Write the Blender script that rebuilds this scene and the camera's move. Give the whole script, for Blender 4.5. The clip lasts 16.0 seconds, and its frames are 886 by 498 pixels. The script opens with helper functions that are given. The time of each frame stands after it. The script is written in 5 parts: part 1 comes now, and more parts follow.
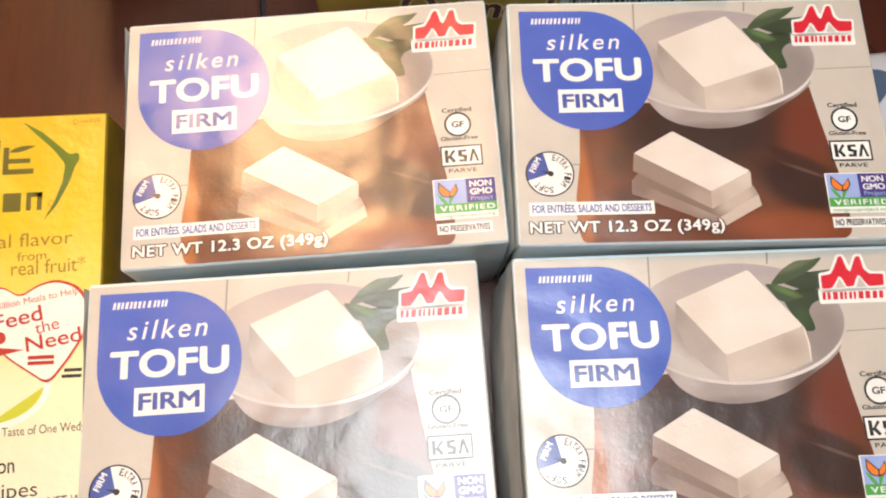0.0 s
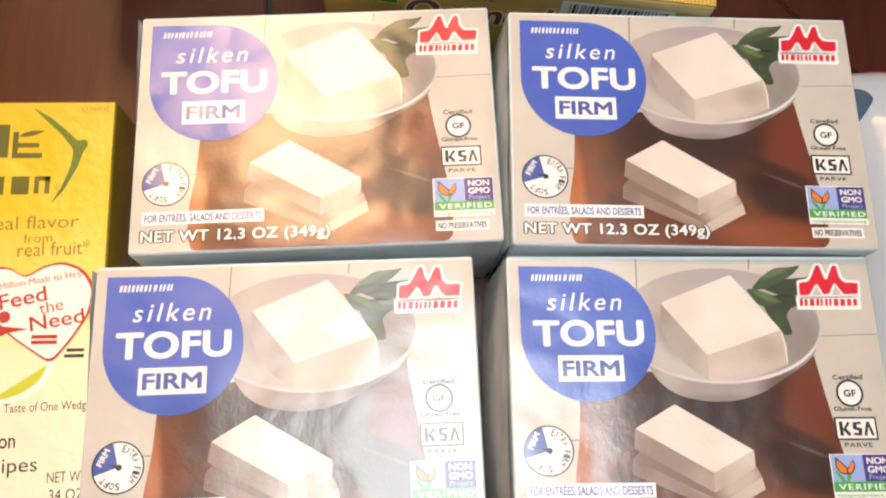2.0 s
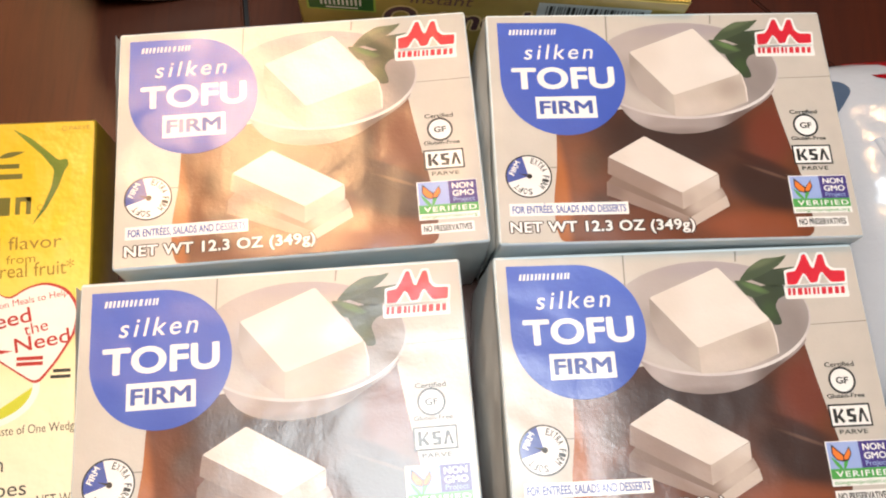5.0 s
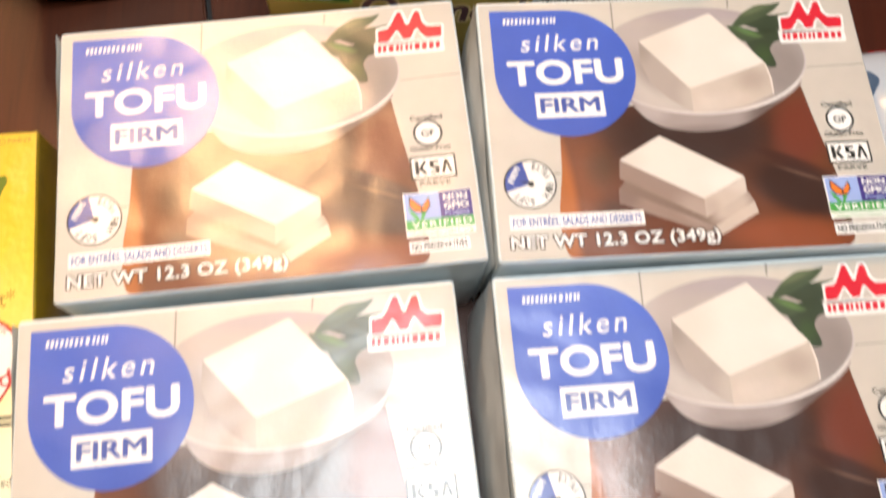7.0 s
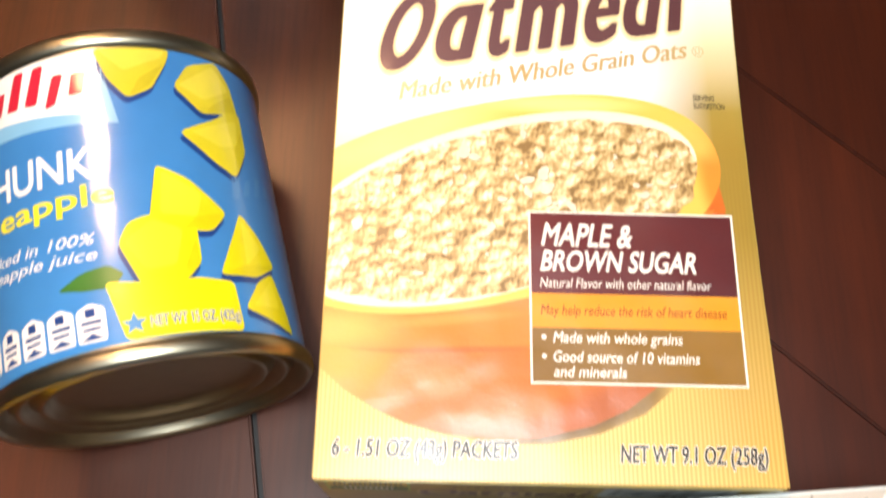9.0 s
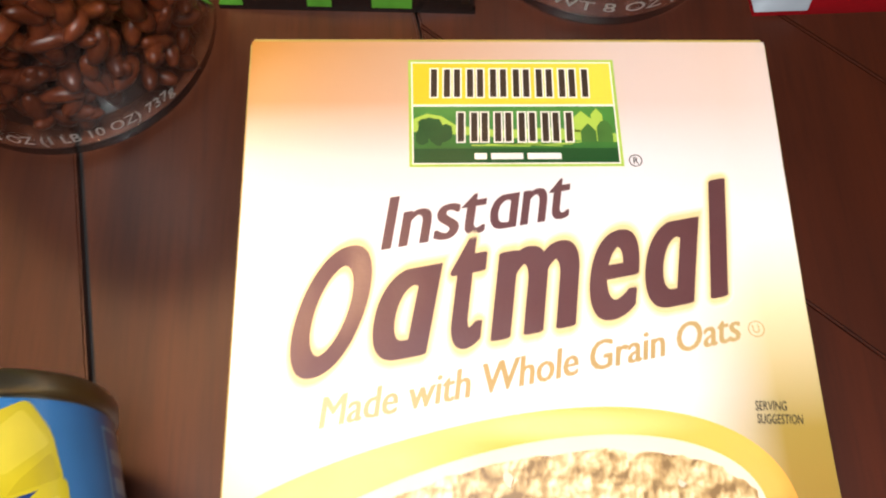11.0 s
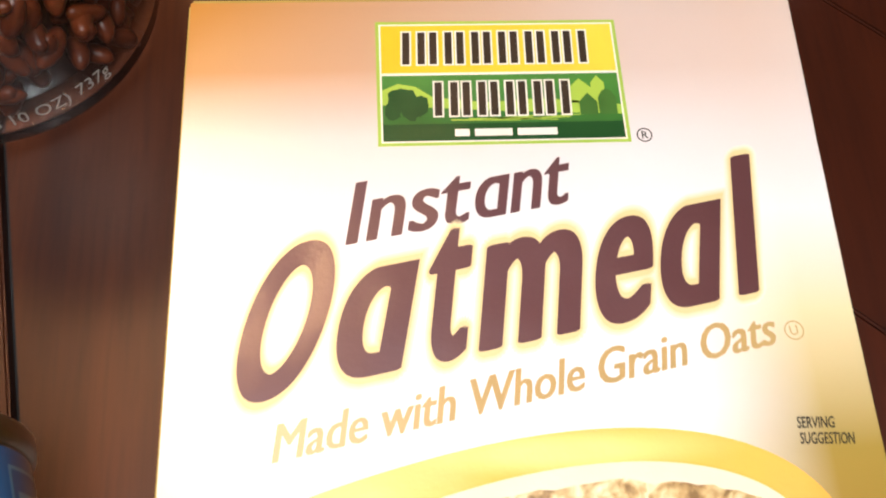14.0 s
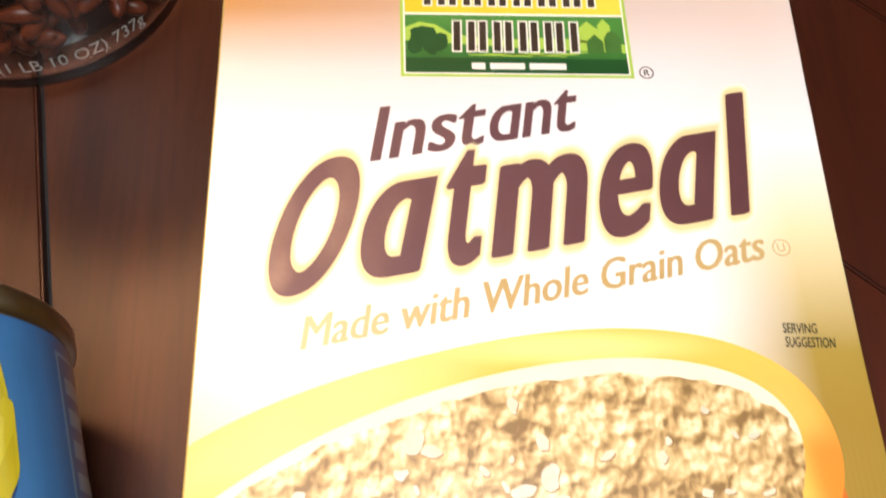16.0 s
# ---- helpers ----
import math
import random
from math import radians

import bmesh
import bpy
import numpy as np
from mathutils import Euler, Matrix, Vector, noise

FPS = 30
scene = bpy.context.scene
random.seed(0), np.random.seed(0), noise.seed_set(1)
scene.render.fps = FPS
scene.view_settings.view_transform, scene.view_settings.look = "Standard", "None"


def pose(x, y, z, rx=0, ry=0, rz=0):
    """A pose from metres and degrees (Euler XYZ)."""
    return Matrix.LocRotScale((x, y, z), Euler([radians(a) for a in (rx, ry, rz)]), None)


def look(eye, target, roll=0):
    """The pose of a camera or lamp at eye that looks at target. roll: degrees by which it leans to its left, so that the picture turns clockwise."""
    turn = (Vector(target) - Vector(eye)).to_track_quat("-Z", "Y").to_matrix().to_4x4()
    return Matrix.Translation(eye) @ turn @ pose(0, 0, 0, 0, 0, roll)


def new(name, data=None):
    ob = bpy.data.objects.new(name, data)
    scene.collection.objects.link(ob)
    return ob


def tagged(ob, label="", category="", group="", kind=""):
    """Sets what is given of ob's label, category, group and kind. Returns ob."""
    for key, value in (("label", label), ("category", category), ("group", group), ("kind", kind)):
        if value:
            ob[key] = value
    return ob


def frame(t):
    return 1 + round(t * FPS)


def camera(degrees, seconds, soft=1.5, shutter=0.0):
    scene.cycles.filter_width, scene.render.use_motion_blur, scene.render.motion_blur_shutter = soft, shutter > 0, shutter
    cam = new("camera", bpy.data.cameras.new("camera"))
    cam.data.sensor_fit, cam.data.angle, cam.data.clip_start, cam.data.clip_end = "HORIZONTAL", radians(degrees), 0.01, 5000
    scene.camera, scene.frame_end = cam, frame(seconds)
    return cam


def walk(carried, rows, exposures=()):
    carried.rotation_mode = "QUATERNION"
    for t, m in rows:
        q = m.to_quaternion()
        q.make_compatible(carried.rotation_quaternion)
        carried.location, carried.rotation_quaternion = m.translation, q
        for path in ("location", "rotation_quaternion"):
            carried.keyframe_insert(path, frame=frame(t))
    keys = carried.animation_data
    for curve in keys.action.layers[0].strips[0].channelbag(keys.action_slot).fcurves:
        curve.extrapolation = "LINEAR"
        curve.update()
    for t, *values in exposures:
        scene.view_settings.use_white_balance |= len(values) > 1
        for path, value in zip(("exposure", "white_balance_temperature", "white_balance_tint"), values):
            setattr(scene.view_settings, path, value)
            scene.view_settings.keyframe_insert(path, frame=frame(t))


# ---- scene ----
cam = camera(51.34, 16.0, 2.0, 0.5)
PATH = [
    (0, (0.03620, 0.07192, 0.27225), (0.02328, 0.51160, -1.67878), 1.422),
    (0.5, (0.03791, 0.07190, 0.26856), (0.04276, 0.50752, -1.68341), 3.388),
    (1, (0.03519, 0.06810, 0.27139), (0.06846, 0.50511, -1.67999), 8.264),
    (1.5, (0.03144, 0.06772, 0.26950), (0.07437, 0.48177, -1.68671), 11.098),
    (2, (0.03140, 0.06774, 0.28087), (0.06569, 0.51689, -1.66774), 9.333),
    (2.5, (0.03265, 0.07006, 0.28068), (0.07400, 0.56998, -1.65539), 9.301),
    (3, (0.02985, 0.07438, 0.26736), (0.08761, 0.57562, -1.66795), 10.868),
    (3.5, (0.02727, 0.08086, 0.25989), (0.09136, 0.58564, -1.67430), 10.664),
    (4, (0.03264, 0.07289, 0.27616), (0.08477, 0.57428, -1.65927), 8.923),
    (4.5, (0.03108, 0.06531, 0.27831), (0.09057, 0.57034, -1.65596), 9.669),
    (4.7, (0.03144, 0.06299, 0.28015), (0.08779, 0.56084, -1.65608), 9.285),
    (6.8, (0.03290, 0.06416, 0.25283), (0.11804, 0.59177, -1.67444), 10.639),
    (7, (0.03169, 0.07408, 0.25113), (0.11792, 0.58153, -1.68151), 10.789),
    (7.5, (0.03471, 0.10234, 0.24202), (0.05277, 0.70264, -1.66568), 2.514),
    (8, (0.03102, 0.12809, 0.24728), (0.03240, 0.80363, -1.63518), 0.765),
    (8.5, (0.02391, 0.15084, 0.26036), (0.04323, 0.84684, -1.61453), 2.613),
    (9, (0.02077, 0.17132, 0.26813), (0.05037, 0.88366, -1.60048), 2.903),
    (9.5, (0.01896, 0.19653, 0.26404), (0.05852, 0.93103, -1.59578), 2.304),
    (10, (0.01998, 0.21803, 0.24784), (0.08393, 0.96878, -1.60480), 3.758),
    (10.2, (0.02540, 0.22877, 0.24278), (0.08062, 0.98675, -1.60719), 3.046),
    (12.3, (0.02789, 0.27973, 0.18153), (0.21054, 1.05853, -1.65153), 10.490),
    (12.5, (0.02824, 0.27762, 0.18253), (0.20200, 1.05398, -1.65242), 9.977),
    (13, (0.02682, 0.27478, 0.18642), (0.18339, 1.03610, -1.65637), 9.071),
    (13.5, (0.02628, 0.27723, 0.18394), (0.17361, 1.03200, -1.66230), 8.175),
    (14, (0.02892, 0.27141, 0.18790), (0.16684, 1.05274, -1.64799), 7.009),
    (14.5, (0.02572, 0.25819, 0.19699), (0.15032, 1.05916, -1.63138), 6.324),
    (15, (0.02398, 0.25057, 0.20210), (0.15126, 1.06658, -1.61942), 7.039),
    (15.5, (0.02254, 0.25607, 0.19229), (0.16426, 1.09681, -1.61687), 7.976),
    (16, (0.02405, 0.25008, 0.19185), (0.17300, 1.07430, -1.62432), 8.480),
]

EXPOSURES = [(0, -0.19), (4.7, -0.17), (7.0, -0.02), (8.0, -0.05), (9.0, 0.3), (10.2, 0.32), (12.3, 0.08), (16, 0.18)]
walk(cam, [(t, look(eye, target, roll)) for t, eye, target, roll in PATH], EXPOSURES)

# ---- light ----
world = bpy.data.worlds.new("room_air")
scene.world = world
world.use_nodes = True
world.node_tree.nodes["Background"].inputs["Color"].default_value = (1.0, 0.86, 0.7, 1)
world.node_tree.nodes["Background"].inputs["Strength"].default_value = 0.05


def area_lamp(name, place, target, size, watts, color, spread=180):
    data = bpy.data.lights.new(name, "AREA")
    data.shape, data.size, data.energy, data.color, data.spread = "DISK", size, watts, color, radians(spread)
    ob = new(name, data)
    ob.matrix_world = look(place, target)
    return ob


WARM_AT = (-0.27, 0.745, 1.0)
COOL_AT = (0.04, 0.165, 0.56)
area_lamp("pendant_light", WARM_AT, (-0.06, 0.03, 0.0), 0.28, 0.92, (1.0, 0.56, 0.27), 46)
# the cool light is added: a fixed stand-in for a torch beside the camera
area_lamp("torch_standin_light", COOL_AT, (0.035, 0.17, 0.0), 0.24, 3.65, (0.93, 0.98, 1.0))


# ---- materials ----
def hexa(code):
    vals = [int(code[i:i + 2], 16) / 255 for i in (0, 2, 4)]
    return tuple(v / 12.92 if v <= 0.04045 else ((v + 0.055) / 1.055) ** 2.4 for v in vals) + (1.0,)


def shader(name, rough=0.4, metal=0.0, coat=0.0, coat_rough=0.1):
    m = bpy.data.materials.new(name)
    m.use_nodes = True
    b = m.node_tree.nodes["Principled BSDF"]
    b.inputs["Roughness"].default_value, b.inputs["Metallic"].default_value = rough, metal
    b.inputs["Coat Weight"].default_value, b.inputs["Coat Roughness"].default_value = coat, coat_rough
    return m, b


def node(m, kind, **values):
    n = m.node_tree.nodes.new(kind)
    for key, value in values.items():
        n.inputs[key].default_value = value
    return n


def wire(m, a, b):
    m.node_tree.links.new(a, b)


def coords(m, scale=(1, 1, 1), turn=0.0):
    tc = node(m, "ShaderNodeTexCoord")
    mp = node(m, "ShaderNodeMapping", Scale=scale, Rotation=(0, 0, radians(turn)))
    wire(m, tc.outputs["Object"], mp.inputs["Vector"])
    return mp.outputs["Vector"]


def noise_tex(m, vector, scale, detail=3.0, rough=0.5):
    n = node(m, "ShaderNodeTexNoise", Scale=scale, Detail=detail, Roughness=rough)
    wire(m, vector, n.inputs["Vector"])
    return n.outputs["Fac"]


def ramp(m, fac, stops):
    r = node(m, "ShaderNodeValToRGB")
    els = r.color_ramp.elements
    while len(els) < len(stops):
        els.new(0.5)
    for e, (p, c) in zip(els, stops):
        e.position, e.color = p, c
    wire(m, fac, r.inputs["Fac"])
    return r.outputs["Color"]


def mixed(m, fac, a, b, mode="MIX"):
    n = m.node_tree.nodes.new("ShaderNodeMix")
    n.data_type, n.blend_type = "RGBA", mode
    if isinstance(fac, (int, float)):
        n.inputs["Factor"].default_value = fac
    else:
        wire(m, fac, n.inputs["Factor"])
    for slot, v in ((6, a), (7, b)):
        if isinstance(v, tuple):
            n.inputs[slot].default_value = v
        else:
            wire(m, v, n.inputs[slot])
    return n.outputs[2]


def bumped(m, b, height, strength, distance):
    n = node(m, "ShaderNodeBump", Strength=strength, Distance=distance)
    wire(m, height, n.inputs["Height"])
    wire(m, n.outputs["Normal"], b.inputs["Normal"])
    if b.inputs["Coat Weight"].default_value > 0:
        wire(m, n.outputs["Normal"], b.inputs["Coat Normal"])


def added(m, a, b, wa=1.0, wb=1.0):
    x = node(m, "ShaderNodeMath")
    x.operation = "MULTIPLY_ADD"
    wire(m, a, x.inputs[0])
    x.inputs[1].default_value = wa
    y = node(m, "ShaderNodeMath")
    y.operation = "MULTIPLY"
    wire(m, b, y.inputs[0])
    y.inputs[1].default_value = wb
    wire(m, y.outputs[0], x.inputs[2])
    return x.outputs[0]


def gradient(m, axis, lo, hi):
    tc = node(m, "ShaderNodeTexCoord")
    sep = node(m, "ShaderNodeSeparateXYZ")
    wire(m, tc.outputs["Object"], sep.inputs[0])
    r = node(m, "ShaderNodeMapRange")
    r.inputs["From Min"].default_value, r.inputs["From Max"].default_value = lo, hi
    wire(m, sep.outputs["XYZ".index(axis)], r.inputs["Value"])
    return r.outputs["Result"]


def ink(name, c1, c2=None, axis="Y", lo=0.0, hi=0.1, rough=0.38, crinkle=0.42, mottle=0.06, coat=0.6, coat_rough=0.22):
    """Printing on glossy carton: one colour, or two that run into each other, with the carton's crinkles and fine tooth."""
    m, b = shader(name, rough, 0, coat, coat_rough)
    b.inputs["Specular IOR Level"].default_value = 0.35
    at = coords(m)
    base = hexa(c1)
    if c2:
        base = mixed(m, gradient(m, axis, lo, hi), hexa(c1), hexa(c2))
    soft = noise_tex(m, at, 130.0, 3)
    col = mixed(m, soft, base, mixed(m, 1.0, base, (1 - 3 * mottle, 1 - 3 * mottle, 1 - 3 * mottle, 1), "MULTIPLY"))
    wire(m, col, b.inputs["Base Color"])
    crinkled(m, b, at, crinkle)
    return m


def crinkled(m, b, at, strength):
    """The relief of thin glossy carton: slow waves, creases, and a fine tooth."""
    big = noise_tex(m, at, 38.0, 2, 0.45)
    mid = noise_tex(m, at, 120.0, 3, 0.55)
    tooth = noise_tex(m, at, 640.0, 3, 0.65)
    fine = noise_tex(m, at, 1500.0, 2)
    bumped(m, b, added(m, added(m, big, mid, 1.0, 0.06), added(m, tooth, fine, 0.032, 0.010)), strength, 0.004)


def photo(name, base, blobs, origin=(0.0, 0.0), mottle=0.05, grain=130.0, crinkle=0.42, coat=0.6):
    """A printed photograph's soft tones: a ground colour and soft ovals (x, y, rx, ry, turn, colour, amount, core) in millimetres."""
    m, b = shader(name, 0.38, 0, coat, 0.22)
    b.inputs["Specular IOR Level"].default_value = 0.35
    tc = node(m, "ShaderNodeTexCoord")
    col = hexa(base)
    for x, y, rx, ry, turn, code, amount, core in blobs:
        mp = node(m, "ShaderNodeMapping", Location=((x - origin[0]) / 1000, (y - origin[1]) / 1000, 0), Rotation=(0, 0, radians(turn)), Scale=(rx / 1000, ry / 1000, 10.0))
        mp.vector_type = "TEXTURE"
        wire(m, tc.outputs["Object"], mp.inputs["Vector"])
        far = node(m, "ShaderNodeVectorMath")
        far.operation = "LENGTH"
        wire(m, mp.outputs["Vector"], far.inputs[0])
        r = node(m, "ShaderNodeMapRange")
        r.interpolation_type = "SMOOTHSTEP"
        for key, value in (("From Min", core), ("From Max", 1.0), ("To Min", amount), ("To Max", 0.0)):
            r.inputs[key].default_value = value
        wire(m, far.outputs["Value"], r.inputs["Value"])
        col = mixed(m, r.outputs["Result"], col, hexa(code))
    soft = noise_tex(m, tc.outputs["Object"], grain, 4)
    k = 1 - 3 * mottle
    col = mixed(m, soft, col, mixed(m, 1.0, col, (k, k, k, 1), "MULTIPLY"))
    wire(m, col, b.inputs["Base Color"])
    crinkled(m, b, tc.outputs["Object"], crinkle)
    return m


def wood(name, dark, light, turn, along=2.2, across=34.0):
    m, b = shader(name, 0.42, 0, 0.08, 0.22)
    b.inputs["Specular IOR Level"].default_value = 0.3
    info = node(m, "ShaderNodeObjectInfo")
    scaled = node(m, "ShaderNodeMath")
    scaled.operation = "MULTIPLY"
    wire(m, info.outputs["Random"], scaled.inputs[0])
    scaled.inputs[1].default_value = 40.0
    shift = node(m, "ShaderNodeVectorMath")
    shift.operation = "ADD"
    wire(m, coords(m, (across, along, across), turn), shift.inputs[0])
    wire(m, scaled.outputs[0], shift.inputs[1])
    grain = noise_tex(m, shift.outputs[0], 2.2, 7, 0.6)
    pores = noise_tex(m, coords(m, (700, 45, 700), turn), 1.0, 3)
    cloud = noise_tex(m, coords(m), 8.0, 3)
    col = ramp(m, added(m, grain, cloud, 0.6, 0.45), [(0.3, hexa(dark)), (0.75, hexa(light))])
    col = mixed(m, 0.18, col, ramp(m, pores, [(0.3, hexa("2a130b")), (0.55, (1, 1, 1, 1))]), "MULTIPLY")
    wire(m, col, b.inputs["Base Color"])
    rr = node(m, "ShaderNodeMapRange")
    rr.inputs["To Min"].default_value, rr.inputs["To Max"].default_value = 0.38, 0.5
    wire(m, noise_tex(m, coords(m), 26.0, 5, 0.6), rr.inputs["Value"])
    wire(m, rr.outputs["Result"], b.inputs["Roughness"])
    n = node(m, "ShaderNodeBump", Strength=0.05, Distance=0.0006)
    wire(m, pores, n.inputs["Height"])
    wire(m, n.outputs["Normal"], b.inputs["Normal"])
    return m


def plain(name, code, rough=0.5, metal=0.0, coat=0.0, grain=60.0, vary=0.08, bump=0.05):
    m, b = shader(name, rough, metal, coat)
    at = coords(m)
    f = noise_tex(m, at, grain, 4)
    c = hexa(code)
    wire(m, mixed(m, f, c, tuple(v * (1 - 3 * vary) for v in c[:3]) + (1,)), b.inputs["Base Color"])
    bumped(m, b, noise_tex(m, at, grain * 8, 3), bump, 0.001)
    return m


# ---- building helpers ----
def part(name, bm, material, parent, label=""):
    mesh = bpy.data.meshes.new(name)
    bm.to_mesh(mesh)
    bm.free()
    mesh.materials.append(material)
    ob = new(name, mesh)
    ob.parent = parent
    return tagged(ob, label)


def smooth(ob, angle=None):
    for p in ob.data.polygons:
        p.use_smooth = True
    if angle:
        ob.data.set_sharp_from_angle(angle=radians(angle))
    return ob


def thing(name, m, label, category, group="", kind=""):
    ob = new(name)
    ob.matrix_world = m
    return tagged(ob, label, category, group, kind)


def prism(points, z0, z1, bevel=0.0, segments=2):
    """A solid over a plan polygon."""
    bm = bmesh.new()
    low = [bm.verts.new((x, y, z0)) for x, y in points]
    up = [bm.verts.new((x, y, z1)) for x, y in points]
    n = len(points)
    bm.faces.new(low[::-1])
    bm.faces.new(up)
    for k in range(n):
        bm.faces.new((low[k], low[(k + 1) % n], up[(k + 1) % n], up[k]))
    bmesh.ops.recalc_face_normals(bm, faces=bm.faces)
    if bevel:
        bmesh.ops.bevel(bm, geom=list(bm.edges), offset=bevel, segments=segments, affect="EDGES", profile=0.5)
    return bm


def box(x0, y0, z0, x1, y1, z1, bevel=0.0, segments=2):
    return prism([(x0, y0), (x1, y0), (x1, y1), (x0, y1)], z0, z1, bevel, segments)


def lathe(profile, steps=96):
    """A turned solid round z from (radius, height) pairs."""
    bm = bmesh.new()
    rings = []
    for r, z in profile:
        if r < 1e-6:
            rings.append([bm.verts.new((0, 0, z))])
        else:
            rings.append([bm.verts.new((r * math.cos(2 * math.pi * k / steps), r * math.sin(2 * math.pi * k / steps), z)) for k in range(steps)])
    for a, b in zip(rings, rings[1:]):
        for k in range(steps):
            q = [a[k % len(a)], a[(k + 1) % len(a)], b[(k + 1) % len(b)], b[k % len(b)]]
            q = list(dict.fromkeys(q))
            if len(q) > 2:
                bm.faces.new(q)
    bmesh.ops.recalc_face_normals(bm, faces=bm.faces)
    return bm


LAYER = 0.000012


class Face:
    """A flat printed side of a carton: millimetres from its lower left corner to places in the carton's own space."""
    def __init__(self, corner, u, v, width, height):
        self.o, self.u, self.v = Vector(corner), Vector(u).normalized(), Vector(v).normalized()
        self.n, self.w, self.h, self.fine = self.u.cross(self.v).normalized(), width, height, 0

    def at(self, x, y, layer):
        return self.o + self.u * (x / 1000) + self.v * (y / 1000) + self.n * (LAYER * layer)


class Wrap:
    """A label round a lying can, in millimetres of arc and length; axis along y, the crown of the label at x = 0."""
    def __init__(self, radius, z):
        self.r, self.z, self.fine = radius, z, 1.6

    def at(self, x, y, layer):
        a, r = x / 1000 / self.r, self.r + 3 * LAYER * layer
        return Vector((r * math.sin(a), y / 1000, self.z + r * math.cos(a)))


class Round:
    """A label round a standing jar; x is arc from the side that faces -y, y the height."""
    def __init__(self, radius):
        self.r, self.fine = radius, 1.6

    def at(self, x, y, layer):
        a, r = x / 1000 / self.r, self.r + 3 * LAYER * layer
        return Vector((r * math.sin(a), -r * math.cos(a), y / 1000))


def laid(bm, face, layer):
    """Moves a flat drawing in millimetres onto a face."""
    if face.fine:
        bmesh.ops.triangulate(bm, faces=bm.faces)
        for _ in range(7):
            long = [e for e in bm.edges if abs(e.verts[0].co.x - e.verts[1].co.x) > face.fine]
            if not long:
                break
            bmesh.ops.subdivide_edges(bm, edges=long, cuts=1)
            bmesh.ops.triangulate(bm, faces=[f for f in bm.faces if len(f.verts) > 3])
    for v in bm.verts:
        v.co = face.at(v.co.x, v.co.y, layer + v.co.z)
    return bm


def clip(points, w, h):
    """A polygon cut to the face's rectangle."""
    for axis, bound, sign in ((0, 0.0, 1), (0, w, -1), (1, 0.0, 1), (1, h, -1)):
        out = []
        for k, p in enumerate(points):
            q = points[(k + 1) % len(points)]
            ip, iq = sign * (p[axis] - bound) >= 0, sign * (q[axis] - bound) >= 0
            if ip:
                out.append(p)
            if ip != iq:
                f = (bound - p[axis]) / (q[axis] - p[axis])
                out.append((p[0] + f * (q[0] - p[0]), p[1] + f * (q[1] - p[1])))
        points = out
    return points


def shapes(polys):
    bm = bmesh.new()
    for pts in polys:
        f = bm.faces.new([bm.verts.new((x, y, 0)) for x, y in pts])
        f.normal_update()
        if f.normal.z < 0:
            f.normal_flip()
    return bm


def print_shape(name, polys, material, face, layer, parent, label="", joined=False):
    """Printed shapes, each a part of its own unless they make up one figure."""
    if not joined:
        for p in polys[:-1]:
            part(name, laid(shapes([p]), face, layer), material, parent, label)
        polys = polys[-1:]
    return part(name, laid(shapes(polys), face, layer), material, parent, label)


def rect(x0, y0, x1, y1):
    return [(x0, y0), (x1, y0), (x1, y1), (x0, y1)]


def oval(cx, cy, rx, ry, a0=0.0, a1=360.0, turn=0.0, n=56):
    full = abs(a1 - a0) >= 359.9
    pts = []
    for k in range(n if full else n + 1):
        a = radians(a0 + (a1 - a0) * k / n)
        x, y = rx * math.cos(a), ry * math.sin(a)
        c, s = math.cos(radians(turn)), math.sin(radians(turn))
        pts.append((cx + x * c - y * s, cy + x * s + y * c))
    return pts


def hoop(cx, cy, r0, r1, n=48):
    """A ring as a row of four-sided pieces."""
    ps = []
    for k in range(n):
        a, b = 2 * math.pi * k / n, 2 * math.pi * (k + 1) / n
        ps.append([(cx + r * math.cos(q), cy + r * math.sin(q)) for r, q in ((r0, a), (r1, a), (r1, b), (r0, b))])
    return ps


def rounded(points, r, n=4):
    """A polygon with its corners rounded."""
    out = []
    for k, p in enumerate(points):
        p = Vector(p)
        a, b = Vector(points[k - 1]), Vector(points[(k + 1) % len(points)])
        d = min(r, (a - p).length * 0.45, (b - p).length * 0.45)
        s, e = p + (a - p).normalized() * d, p + (b - p).normalized() * d
        for q in range(n + 1):
            t = q / n
            v = s * (1 - t) ** 2 + p * 2 * t * (1 - t) + e * t ** 2
            out.append((v.x, v.y))
    return out


def leaf_shape(x0, y0, x1, y1, w):
    """A pointed leaf from stalk to tip."""
    a, b = Vector((x0, y0)), Vector((x1, y1))
    d = b - a
    s = Vector((-d.y, d.x)).normalized() * w
    one = [a + d * t + s * math.sin(math.pi * t ** 0.8) for t in [k / 10 for k in range(11)]]
    two = [a + d * t - s * 0.8 * math.sin(math.pi * t ** 0.8) for t in [k / 10 for k in range(9, 0, -1)]]
    return [(v.x, v.y) for v in one + two]


CAP, X_HEIGHT = 0.73, 0.452


